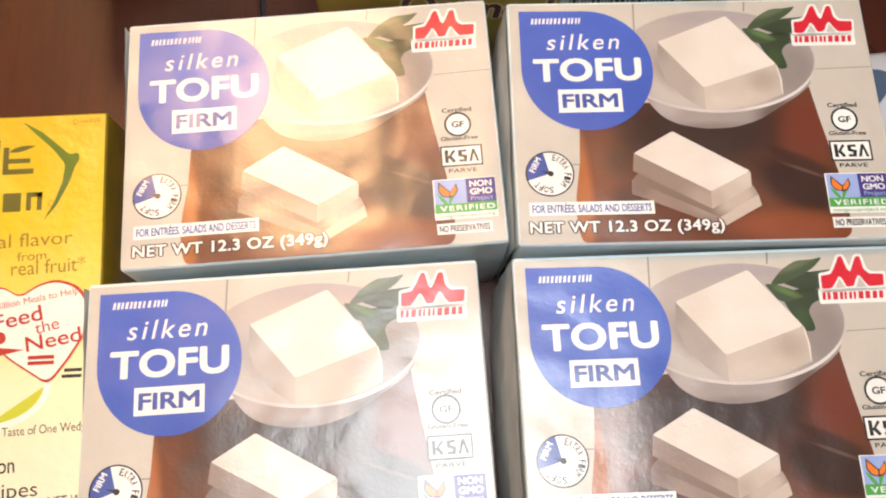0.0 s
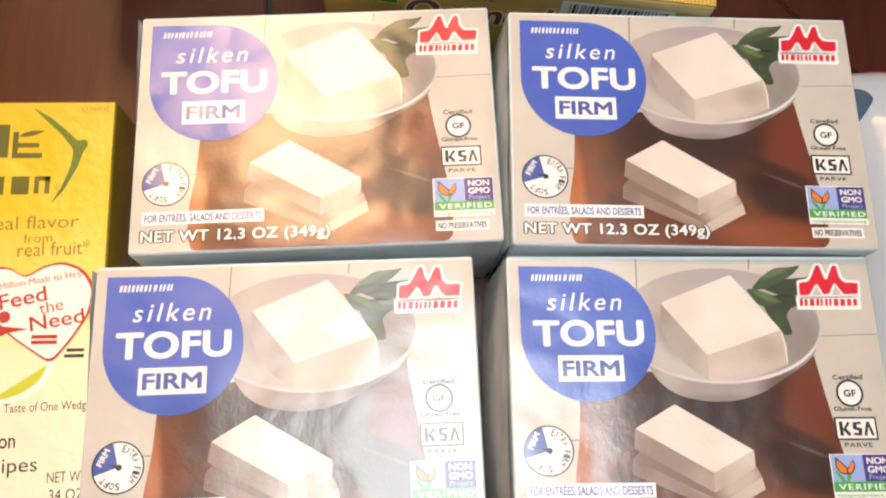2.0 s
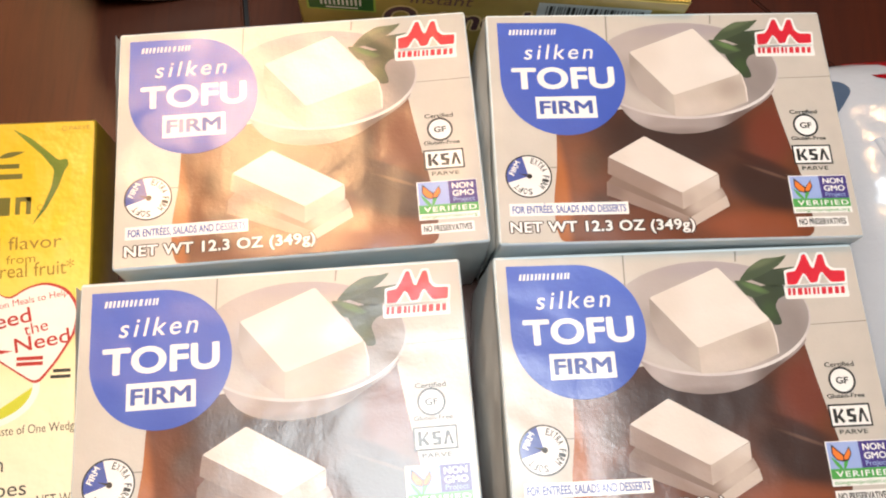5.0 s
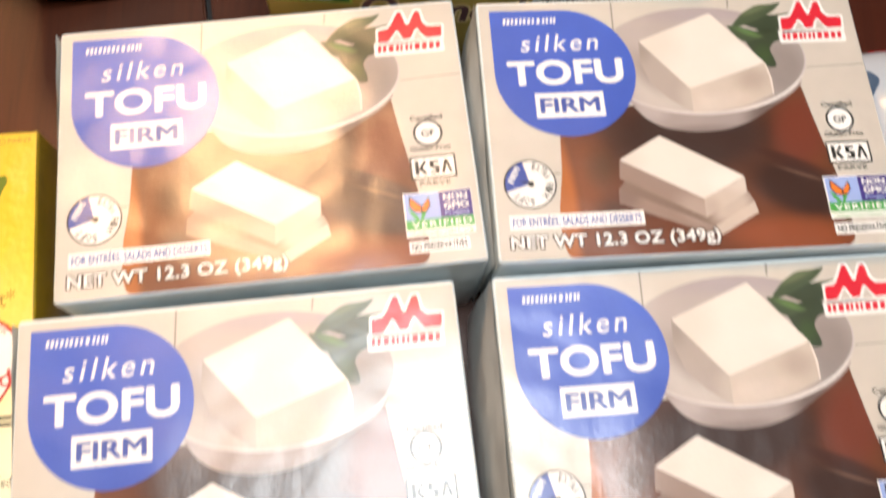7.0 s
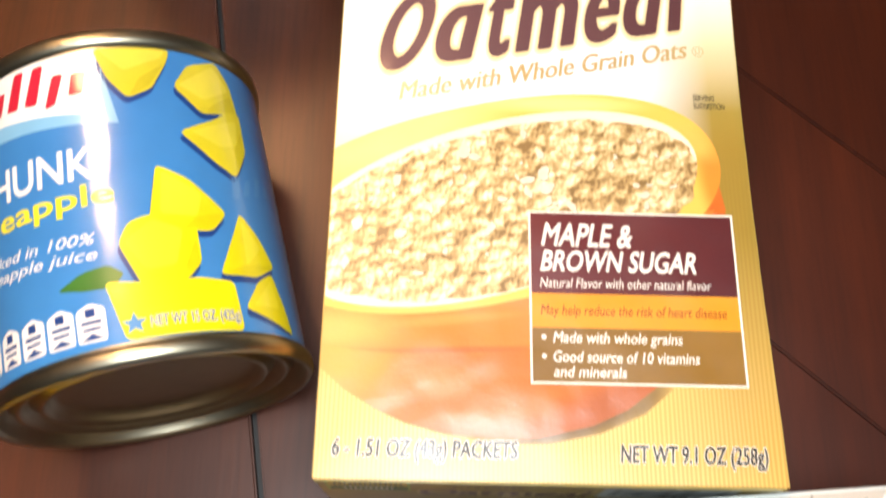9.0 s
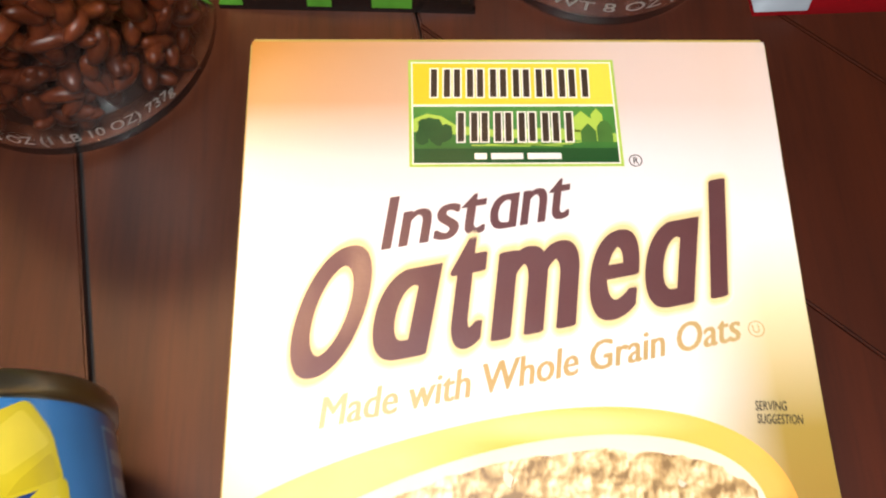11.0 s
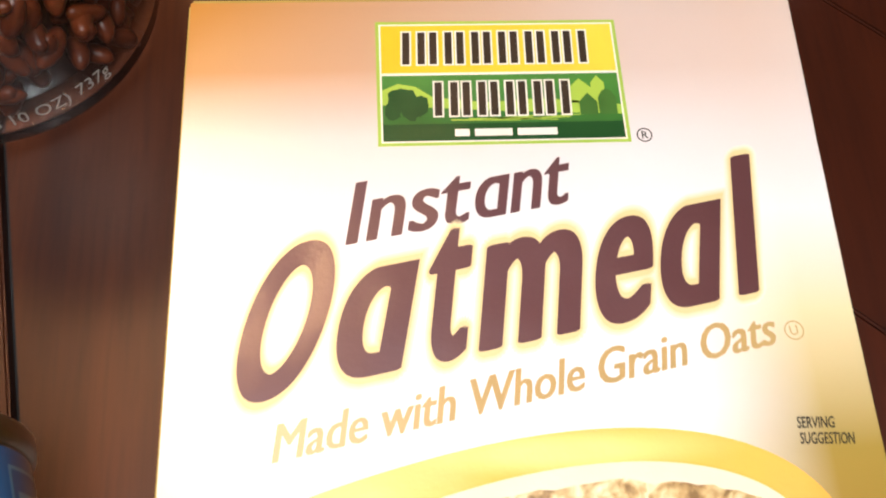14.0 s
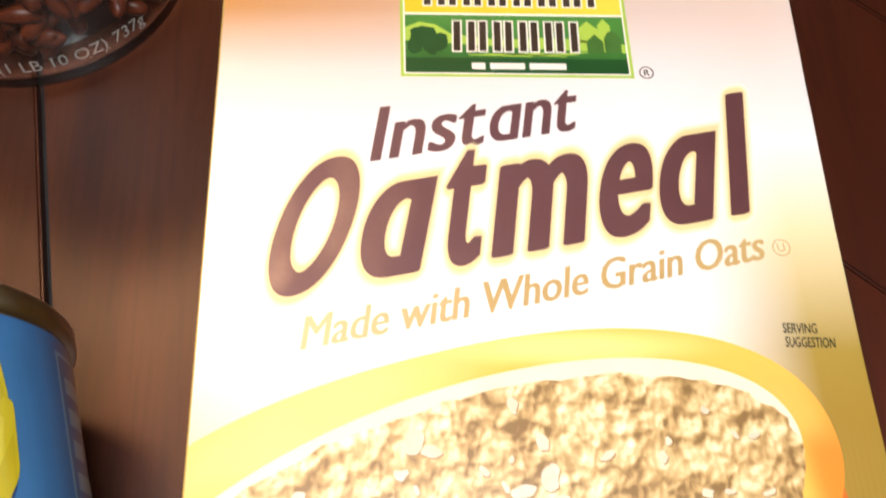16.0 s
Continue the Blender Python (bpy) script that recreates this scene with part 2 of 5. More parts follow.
def letters(body, weight=0.0, slant=0.0, spread=1.0, around=8, flat=0.85):
    """A flat mesh of a line of words in the built-in font; a weight thickens the strokes by laying shifted copies over one another."""
    cu = bpy.data.curves.new("words", "FONT")
    italic_a = body == "\u0251"
    cu.body, cu.space_character = "d" if italic_a else body, spread
    cu.resolution_u = 12 if len(body) == 1 else 5 if len(body) < 8 else 3
    ob = bpy.data.objects.new("words", cu)
    me = bpy.data.meshes.new_from_object(ob)
    bm = bmesh.new()
    bm.from_mesh(me)
    if weight > 0.003:
        for v in bm.verts:
            v.co.z = 0.0
        n = around if len(body) > 2 else 20
        for k in range(n):
            a = 2 * math.pi * (k + 0.5) / n
            first = len(bm.verts)
            bm.from_mesh(me)
            bm.verts.ensure_lookup_table()
            for v in bm.verts[first:]:
                v.co.x += weight * math.cos(a)
                v.co.y += weight * flat * math.sin(a)
                v.co.z = (k + 1) / n
    if italic_a:
        # a one-storey a is the d without its upper stem
        top = X_HEIGHT + max(weight, 0.0) * flat
        bmesh.ops.bisect_plane(bm, geom=list(bm.verts) + list(bm.edges) + list(bm.faces), plane_co=(0, top, 0), plane_no=(0, 1, 0), clear_outer=True)
    for v in bm.verts:
        v.co.x += slant * v.co.y
    bpy.data.objects.remove(ob)
    bpy.data.meshes.remove(me)
    bpy.data.curves.remove(cu)
    return bm




def write(name, body, start, end, cap, material, face, layer, parent, weight=0.0, slant=0.0, spread=1.0, halo=None, halo_weight=0.05, label="", shear=0.0, flat=0.85, glow=()):
    """Words from start to end along their baseline, with capitals of the height cap, in millimetres on a face."""
    lx, ly = start
    ex, ey = end
    length, turn = math.hypot(ex - lx, ey - ly), math.atan2(ey - ly, ex - lx)
    main = letters(body, weight, slant, spread, flat=flat)
    x0, x1 = min(v.co.x for v in main.verts), max(v.co.x for v in main.verts)
    made = None
    runs = [(letters(body, weight + g, slant, spread, 14, 0.5 + 0.5 * flat), mt, layer - 1.2 * (k + 1), name + "_glow") for k, (g, mt) in enumerate(glow)]
    runs += [(letters(body, weight + halo_weight, slant, spread, 14), halo, layer, name + "_outline"), (main, material, layer + 1.4, name)]
    for bm, mat_, lay, nm in runs:
        if mat_ is None:
            bm.free()
            continue
        for v in bm.verts:
            x, y = (v.co.x - x0) / (x1 - x0) * length, v.co.y / CAP * cap
            x += shear * y
            v.co = Vector((lx + x * math.cos(turn) - y * math.sin(turn), ly + x * math.sin(turn) + y * math.cos(turn), v.co.z))
        made = part(nm, laid(bm, face, lay), mat_, parent, label)
    return made


# ---- the room ----
TOP = 1.62
wall_paint = plain("wall_paint", "d8cdbd", 0.8, grain=14, vary=0.03, bump=0.1)
ceiling_paint = plain("ceiling_paint", "e6e0d6", 0.85, grain=10, vary=0.02, bump=0.1)
floor_mat = wood("floor_wood", "3a2213", "6b4427", 0)
HALF, LOW = 2.2, -0.75
for nm, bm, mt in (
        ("floor", box(-HALF, -HALF, LOW - 0.05, HALF, HALF, LOW), floor_mat),
        ("ceiling", box(-HALF, -HALF, TOP, HALF, HALF, TOP + 0.05), ceiling_paint),
        ("wall_north", box(-HALF, HALF, LOW, HALF, HALF + 0.1, TOP), wall_paint),
        ("wall_south", box(-HALF, -HALF - 0.1, LOW, HALF, -HALF, TOP), wall_paint),
        ("wall_east", box(HALF, -HALF, LOW, HALF + 0.1, HALF, TOP), wall_paint),
        ("wall_west", box(-HALF - 0.1, -HALF, LOW, -HALF, HALF, TOP), wall_paint)):
    tagged(part(nm, bm, mt, None), "plain painted " + nm.split("_")[0] + " closing the room" if nm != "floor" else "brown wooden floor of the room", nm.split("_")[0], kind="structure")

# ---- the table ----
seam_mat = plain("seam_dark", "0d0705", 0.6)
board_along = wood("table_wood_along", "2d1007", "5a290f", 9.2)
board_across = wood("table_wood_slanted", "290e06", "50200d", -48.2)
table = thing("table", Matrix(), "dark reddish-brown glossy wooden table with boards and open seams", "table")
PLAN = [(-0.75, -0.35), (0.85, -0.35), (0.85, 0.80), (-0.75, 0.80)]


def half_plane(points, nx, ny, c):
    """Keeps the part of a polygon with nx * x + ny * y >= c."""
    out = []
    for k, p in enumerate(points):
        q = points[(k + 1) % len(points)]
        a, b = nx * p[0] + ny * p[1] - c, nx * q[0] + ny * q[1] - c
        if a >= 0:
            out.append(p)
        if (a >= 0) != (b >= 0):
            f = a / (a - b)
            out.append((p[0] + f * (q[0] - p[0]), p[1] + f * (q[1] - p[1])))
    return out


THICK = 0.028
part("core", box(-0.75, -0.35, -THICK, 0.85, 0.80, -0.004), seam_mat, table, "dark core under the boards")
S = Vector((1.0, 0.163)).normalized()
SEAM = S.x * -0.026 + S.y * 0.198
strips = []
for k in range(-6, 1):
    lo, hi = SEAM + 0.125 * (k - 1) + 0.0009, SEAM + 0.125 * k - 0.0009
    strips.append((half_plane(half_plane(PLAN, S.x, S.y, lo), -S.x, -S.y, -hi), board_along))
EDGE = SEAM + 0.095
strips.append((half_plane(half_plane(PLAN, S.x, S.y, SEAM + 0.0009), -S.x, -S.y, -EDGE + 0.0004), board_along))
rest = half_plane(PLAN, S.x, S.y, EDGE + 0.0004)
D = (0.667, 0.745)
for k in range(-10, 18):
    lo = 0.265 + 0.0715 * k
    strips.append((half_plane(half_plane(rest, *D, lo + 0.0002), -D[0], -D[1], -(lo + 0.0715 - 0.0002)), board_across))
for pts, mt in strips:
    if len(pts) > 2:
        bm = prism(pts, -0.005, 0.0)
        bmesh.ops.bevel(bm, geom=[e for e in bm.edges if all(v.co.z > -0.001 for v in e.verts)], offset=0.0006, segments=2, affect="EDGES")
        part("board", bm, mt, table)
for x in (-0.66, 0.76):
    for y in (-0.27, 0.72):
        part("leg", box(x - 0.03, y - 0.03, LOW, x + 0.03, y + 0.03, -THICK, 0.003), board_along, table)
part("apron", box(-0.68, -0.29, -0.1, 0.78, -0.27, -THICK - 0.0005, 0.002), board_along, table)
part("apron", box(-0.68, 0.72, -0.1, 0.78, 0.74, -THICK - 0.0005, 0.002), board_along, table)

# ---- the pendant lamp, and an unseen lamp added for a phone torch ----
brass = plain("lamp_metal", "7a6a50", 0.35, 0.9)
pend = thing("pendant_lamp", Matrix.Translation((WARM_AT[0], WARM_AT[1], WARM_AT[2])), "brass pendant lamp hanging over the table", "lamp")
smooth(part("shade", lathe([(0.02, 0.16), (0.03, 0.15), (0.13, 0.05), (0.145, 0.012), (0.14, 0.012), (0.125, 0.05), (0.03, 0.145), (0.02, 0.15)], 48), brass, pend))
part("cord", lathe([(0.003, 0.15), (0.003, TOP - WARM_AT[2])], 12), seam_mat, pend)
down = thing("torch_standin_lamp", Matrix.Translation((COOL_AT[0], COOL_AT[1], COOL_AT[2])), "unseen round white lamp added over the table in place of a phone torch", "lamp")
smooth(part("housing", lathe([(0.0, 0.06), (0.06, 0.06), (0.13, 0.03), (0.135, 0.004), (0.131, 0.004), (0.126, 0.026), (0.058, 0.055), (0, 0.055)], 48), ceiling_paint, down))
part("cord", lathe([(0.0025, 0.059), (0.0025, TOP - COOL_AT[2])], 12), seam_mat, down)

# ---- tofu cartons ----
T_WHITE = ink("tofu_white", "e9e8e4")
T_GREY = ink("tofu_tile_grey", "c2bcb2", "c0b9af", "X", -0.05, 0.05)
T_JOINT = ink("tofu_tile_joint", "8b857c")
T_BLUE = ink("tofu_blue", "3d56ad", "4460bb", "Y", -0.01, 0.03)


TC = (47.6, 34.25)
T_BROWN = photo("tofu_board_photo", "643822", [
    (48, 30, 34, 16, 0, "33221d", 0.95, 0.35), (22, 15, 9, 26, 0, "7a4527", 0.7, 0.2), (26, 22, 6, 8, 0, "4a3728", 0.7, 0.1), (27, 11, 6, 7, 0, "43322a", 0.75, 0.1),
    (75, 30, 9, 13, -20, "6c3424", 0.95, 0.35), (72, 15, 17, 9, -22, "31201b", 0.9, 0.45), (70, 22.5, 12, 2.0, -24, "3a1f18", 0.7, 0.3), (73, 18.6, 9, 0.7, -22, "7a5a4c", 0.5, 0.2),
    (68, 3.5, 22, 6.5, -4, "87472a", 0.9, 0.3), (36, 2, 20, 5, 0, "6f3c26", 0.8, 0.3), (34, 13, 7, 4, -25, "2e201c", 0.7, 0.2), (15.8, 14, 4.6, 24, 2, "a9622f", 0.95, 0.45)], TC, 0.07, 90, coat=0.75)
T_BOWL = photo("tofu_bowl_inside", "aba19c", [(74, 47, 12, 16, 0, "877e7a", 0.9, 0.2), (42, 40, 14, 8, -30, "b8b0aa", 0.8, 0.2), (58, 64, 26, 5, 0, "a09698", 0.8, 0.3), (41, 47, 5, 10, 30, "8d837d", 0.8, 0.1)], TC)
T_BOWLRIM = photo("tofu_bowl_rim", "bcb4b2", [(70, 39, 16, 6, 20, "d9d4d0", 0.9, 0.3), (48, 35, 14, 3, 0, "c8c1be", 0.8, 0.3)], TC)
T_BOWLOUT = photo("tofu_bowl_outside", "988d89", [(68, 35, 9, 6, 30, "645550", 0.9, 0.2), (50, 31, 18, 2.2, 0, "796d6a", 0.7, 0.1), (40, 37, 6, 5, 0, "aca3a0", 0.8, 0.2)], TC)
T_TOP = photo("tofu_cut_top", "d3cbc2", [(44, 55, 9, 9, 0, "c8beb3", 0.7, 0.1), (66, 51, 9, 6, 0, "d8d1c9", 0.8, 0.2)], TC, 0.02)
T_SLAB = photo("tofu_slab_top", "d1c8bf", [(55, 17, 8, 6, -30, "d9d2ca", 0.8, 0.2), (33, 24, 6, 4, 0, "c8bdb2", 0.7, 0.1)], TC, 0.02)
T_LEFT = photo("tofu_cut_left", "a49991", [(50, 39, 5, 8, 0, "b6aca2", 0.8, 0.1), (39.5, 54, 4, 7, 0, "91877f", 0.8, 0.1)], TC)
T_RIGHT = photo("tofu_cut_right", "c0b4a8", [(66, 44, 7, 5, 10, "ac9d91", 0.8, 0.1), (55, 38, 10, 4, 10, "c8bdb3", 0.8, 0.2)], TC, 0.08)
T_EDGE = ink("tofu_cut_edge", "d9d1c9")
T_PINK = photo("tofu_slab_side", "8d796e", [(47, 11, 8, 5, -30, "a59489", 0.9, 0.2), (31, 15, 5, 5, 0, "79645b", 0.8, 0.2)], TC)
T_SHELF = photo("tofu_slab_shelf", "7d685c", [(55, 11, 8, 4, 30, "b8aa9e", 0.95, 0.35)], TC)
T_END = photo("tofu_slab_end", "bcaea2", [(50, 11, 4, 5, 0, "ab9c91", 0.8, 0.1), (58, 16.5, 5, 3, 0, "c6bbb1", 0.8, 0.2)], TC)
T_LEAF = photo("tofu_leaf", "46523a", [(70, 64, 8, 1.6, 20, "667050", 0.8, 0.1), (67, 57.4, 5, 1.3, -25, "5f7a48", 0.9, 0.2)], TC, 0.08)
T_LEAF2 = photo("tofu_leaf_dark", "394330", [(78, 62, 5, 2, 0, "56604a", 0.7, 0.1), (70, 51, 3, 4, 0, "3f5230", 0.8, 0.2)], TC, 0.08)
T_RED = ink("tofu_red", "cf2636")
T_DARK = ink("tofu_ink_black", "2a2826")
T_OUT = ink("tofu_lettering_outline", "39241c")
T_TEXTBLUE = ink("tofu_lettering_blue", "42549c")
T_GREEN = ink("tofu_seal_green", "4d9e4a")
T_PURPLE = ink("tofu_seal_purple", "42337c")
T_SKY = ink("tofu_seal_sky", "93a6d6")
T_FLY = ink("tofu_seal_orange", "e8792a")
T_SIDE = ink("tofu_side_pale_blue", "d3dfe2", "dfe7e8", "Z", 0.0, 0.05)

TW, TH = 0.0952, 0.0685


def tofu_box(m, z_far, z_near, z_lean, label):
    """One carton of tofu lying on its back; the front slopes a little from its near to its far edge."""
    t = thing("tofu_box", m, label, "food carton", "tofu cartons")
    bm = bmesh.new()
    w, h = TW / 2, TH / 2

    def rise(x, y):
        return z_near + (z_far - z_near) * (y / TH + 0.5) - z_lean * x / TW
    top = [Vector((x, y, rise(x, y))) for x, y in ((-w, -h), (w, -h), (w, h), (-w, h))]
    low = [Vector((x * 0.985, y * 0.985, 0.0)) for x, y in ((-w, -h), (w, -h), (w, h), (-w, h))]
    # sides bulge slightly, as filled packs do
    mid = [Vector(((a.x + b.x) / 2 * 1.012, (a.y + b.y) / 2 * 1.02, (a.z + b.z) / 2)) for a, b in zip(top, low)]
    rings = [[bm.verts.new(v) for v in r] for r in (low, mid, top)]
    bm.faces.new(rings[0][::-1])
    bm.faces.new(rings[2])
    for a, b in zip(rings, rings[1:]):
        for k in range(4):
            bm.faces.new((a[k], a[(k + 1) % 4], b[(k + 1) % 4], b[k]))
    bmesh.ops.bevel(bm, geom=[e for e in bm.edges if not any(v in rings[1] for v in e.verts) or all(v in rings[1] for v in e.verts) is False], offset=0.0011, segments=3, affect="EDGES", profile=0.6)
    smooth(part("carton", bm, T_SIDE, t, "pale blue carton sides"), 50)
    # folded ear on the left side
    ear = bmesh.new()
    for k in range(13):
        for q in range(7):
            y, z = -h * 0.97 + 2 * h * 0.97 * k / 12, 0.004 + (rise(-w, 0) - 0.006) * q / 6
            bulge = (0.0014 + 0.0020 * math.sin(math.pi * k / 12) ** 0.5) * (1 - (q / 6) ** 1.6) + 0.0007 * noise.noise(Vector((y * 260, z * 160, 1.3)))
            ear.verts.new((-w - 0.0004 - max(bulge, 0), y, z))
    ear.verts.ensure_lookup_table()
    for k in range(12):
        for q in range(6):
            ear.faces.new([ear.verts[i] for i in (k * 7 + q, k * 7 + q + 1, (k + 1) * 7 + q + 1, (k + 1) * 7 + q)])
    smooth(part("side_flap", ear, T_WHITE, t, "white folded side flap"))
    f = Face(top[0], top[1] - top[0], top[3] - top[0], TW, TH)
    W, H = TW * 1000, TH * 1000
    E = 0.55

    def draw(name, polys, mt, layer, label="", cut=True, joined=False, on=None):
        if cut:
            polys = [clip(p, W - E, H - E) for p in polys]
            polys = [[(max(x, E), max(y, E)) for x, y in p] for p in polys if len(p) > 2]
        return print_shape(name, polys, mt, f, layer, on or t, label, joined or not cut)

    def say(name, body, x0, y0, x1, cap, mt, layer, on=None, **kw):
        return write(name, body, (x0, y0), (x1, y0), cap, mt, f, layer, on or t, **kw)
    draw("front_panel", [rect(E, E, W - E, H - E)], T_GREY, 1, "grey tiled front panel")
    draw("tile_joint", [[(33.2, 58), (33.6, 58), (34.1, H), (33.7, H)], [(63.1, 65), (63.5, 65), (64.0, H), (63.5, H)], [(80, 47.2), (W, 47.6), (W, 47.85), (80, 47.4)], [(11, 21.4), (16.6, 21.3), (16.6, 21.6), (11, 21.7)]], T_JOINT, 2)
    # wooden board with its worn orange edge
    draw("wooden_board", [rounded([(17.4, 36), (77.2, 44), (78.8, 33), (81.4, 17.8), (82.6, 12), (82.2, 2.0), (80.6, 0.5), (16.0, 0.5), (14.8, 5), (15.0, 12.5), (16.5, 21.7)], 1.6)], T_BROWN, 3, "dark brown board with an orange edge")
    # bowl
    draw("bowl_outside", [rounded([(79, 44), (70, 52), (38, 52), (33, 44), (35.6, 38.2), (38.3, 34.5), (42.4, 32.0), (49.5, 30.6), (56.8, 30.9), (63.5, 32.9), (70.0, 37.0), (75.4, 40.4)], 2.4)], T_BOWLOUT, 6)
    draw("bowl_rim", [oval(54.2, 50.2, 26.2, 15.1)], T_BOWLRIM, 7)
    draw("bowl_inside", [oval(54.1, 50.65, 25.9, 14.75)], T_BOWL, 8)
    draw("leaf", [rounded([(63.0, 59.4), (66.4, 63.2), (70.4, 65.6), (74.7, 65.7), (77.4, 66.4), (74.6, 63.5), (71.9, 62.0), (66.5, 59.6)], 1.5), rounded([(61.8, 59.9), (64.7, 59.6), (68.3, 58.3), (71.4, 56.2), (66.4, 54.9), (64.6, 55.6)], 1.0)], T_LEAF, 9.6)
    draw("leaf", [rounded([(66.0, 60.0), (71.9, 62.4), (78.8, 63.0), (81.4, 62.6), (76.5, 58.6), (72.1, 57.4)], 1.4), rounded([(65.0, 57.6), (72.4, 58.4), (75.6, 57.8), (76.8, 55.9), (73.0, 54.6), (71.6, 52.6), (72.4, 50.0), (72.8, 47.6), (70.4, 47.4), (67.4, 52.0)], 1.6)], T_LEAF2, 8.8)
    # the block of tofu and the two slabs
    draw("block_left", [[(39.3, 56.1), (50.1, 42.5), (49.9, 35.9), (44.6, 39.8), (40.7, 44.3), (38.9, 50.2)]], T_LEFT, 10)
    draw("block_right", [[(50.1, 42.5), (69.8, 48.9), (70.3, 45.0), (70.0, 39.9), (62.0, 36.9), (55.0, 35.9), (49.9, 35.9)]], T_RIGHT, 10)
    draw("block_edge", [[(69.6, 48.7), (69.95, 48.6), (70.7, 44.4), (70.5, 40.2), (70.1, 40.0), (70.2, 44.6)]], T_EDGE, 10.8)
    draw("block_top", [rounded([(39.3, 56.1), (58.2, 63.6), (69.8, 48.9), (50.1, 42.4)], 0.7)], T_TOP, 11)
    draw("slab_shelf", [[(29.2, 16.8), (31.6, 19.4), (48.4, 9.4), (59.4, 14.8), (60.4, 12.4), (50.2, 6.4)]], T_SHELF, 9.5)
    draw("slab_side", [[(29.2, 16.9), (50.2, 6.5), (50.6, 3.9), (28.9, 13.2)]], T_PINK, 10)
    draw("slab_end", [[(50.2, 6.5), (60.4, 12.4), (60.9, 9.5), (50.6, 3.9)]], T_END, 10)
    draw("slab_side", [[(30.3, 24.2), (48.7, 13.6), (48.5, 8.8), (29.7, 19.4)]], T_PINK, 11)
    draw("slab_end", [[(48.7, 13.6), (59.2, 18.6), (59.0, 14.5), (48.5, 8.8)]], T_END, 11)
    draw("slab_top", [rounded([(30.3, 24.2), (40.6, 30.1), (59.2, 18.7), (48.7, 13.5)], 0.5)], T_SLAB, 12)
    # blue badge
    badge = [(3.1, 66.0), (20.6, 65.8)] + oval(20.25, 48.3, 17.15, 17.5, 88, -180)
    drop = draw("badge", [badge + [(3.1, 56.0)]], T_BLUE, 13, "blue drop-shaped badge")
    draw("brand_mark", [[(x0 + 0.3, 63.7), (x0, 62.0), (x0 + w_, 62.0), (x0 + w_ + 0.3, 63.7)] for x0, w_ in ((6.2, 0.6), (7.2, 0.6), (8.2, 0.5), (9.2, 0.6), (10.3, 0.5), (11.2, 0.6), (12.3, 0.6), (13.4, 0.5), (14.6, 0.7), (16.0, 0.5), (16.9, 0.5), (17.9, 0.5), (18.7, 0.5))], T_WHITE, 15, on=drop)
    say("lettering", "silken", 10.0, 54.2, 29.2, 4.9, T_WHITE, 15, weight=0.004, slant=0.2, spread=1.25, on=drop)
    say("lettering", "TOFU", 6.2, 45.1, 34.4, 6.6, T_WHITE, 15, weight=0.036, spread=1.04, on=drop)
    draw("firm_plate", [rect(12.2, 35.9, 28.7, 42.5)], T_WHITE, 15, on=drop)
    say("lettering", "FIRM", 13.2, 37.3, 27.6, 4.0, T_TEXTBLUE, 16, weight=0.034, on=drop)
    # dial
    dx0, dy0 = 8.8, 19.0
    dial = draw("dial", [oval(dx0, dy0, 6.15, 6.15)], T_DARK, 13)
    draw("dial_plate", [oval(dx0, dy0, 5.75, 5.75)], T_WHITE, 14.2, on=dial)
    draw("dial_wedge", [[(dx0, dy0)] + oval(dx0, dy0, 5.75, 5.75, 104, 198, n=16)], T_TEXTBLUE, 15.4, on=dial)
    draw("dial_hub", [oval(dx0 + 0.2, dy0, 0.75, 0.75, n=16), [(dx0, dy0 + 0.4), (dx0, dy0 - 0.3), (dx0 - 2.6, dy0 + 0.9)]], T_DARK, 16.6, on=dial)
    write("lettering", "FIRM", (dx0 - 3.9, dy0 + 0.2), (dx0 - 2.0, dy0 + 4.0), 1.5, T_WHITE, f, 16.4, dial, weight=0.03)
    for ch, a in zip("EXTRA FIRM", range(74, -52, -13)):
        if ch != " ":
            q, r = radians(a), 3.7
            cx, cy = dx0 + r * math.cos(q), dy0 + r * math.sin(q)
            dx, dy = math.sin(q) * 0.42, -math.cos(q) * 0.42
            write("lettering", ch, (cx - dx, cy - dy), (cx + dx, cy + dy), 1.75, T_DARK, f, 16.0, dial, weight=0.02)
    for ch, a in zip("SOFT", (272, 255, 238, 222)):
        q, r = radians(a), 3.6
        cx, cy = dx0 + r * math.cos(q), dy0 + r * math.sin(q)
        dx, dy = math.sin(q) * 0.5, -math.cos(q) * 0.5
        write("lettering", ch, (cx - dx, cy - dy), (cx + dx, cy + dy), 1.7, T_DARK, f, 16.0, dial, weight=0.02)
    # line of uses and weight
    plate = draw("caption_plate", [rect(3.2, 7.8, 34.2, 11.3)], T_WHITE, 13)
    say("lettering", "FOR ENTRÉES, SALADS AND DESSERTS", 3.9, 8.55, 33.5, 2.1, T_TEXTBLUE, 14, weight=0.026, on=plate)
    say("lettering", "NET WT 12.3 OZ (349g)", 3.1, 3.3, 51.0, 2.95, T_WHITE, 14, weight=0.026, spread=1.05, halo=T_OUT, halo_weight=0.075)
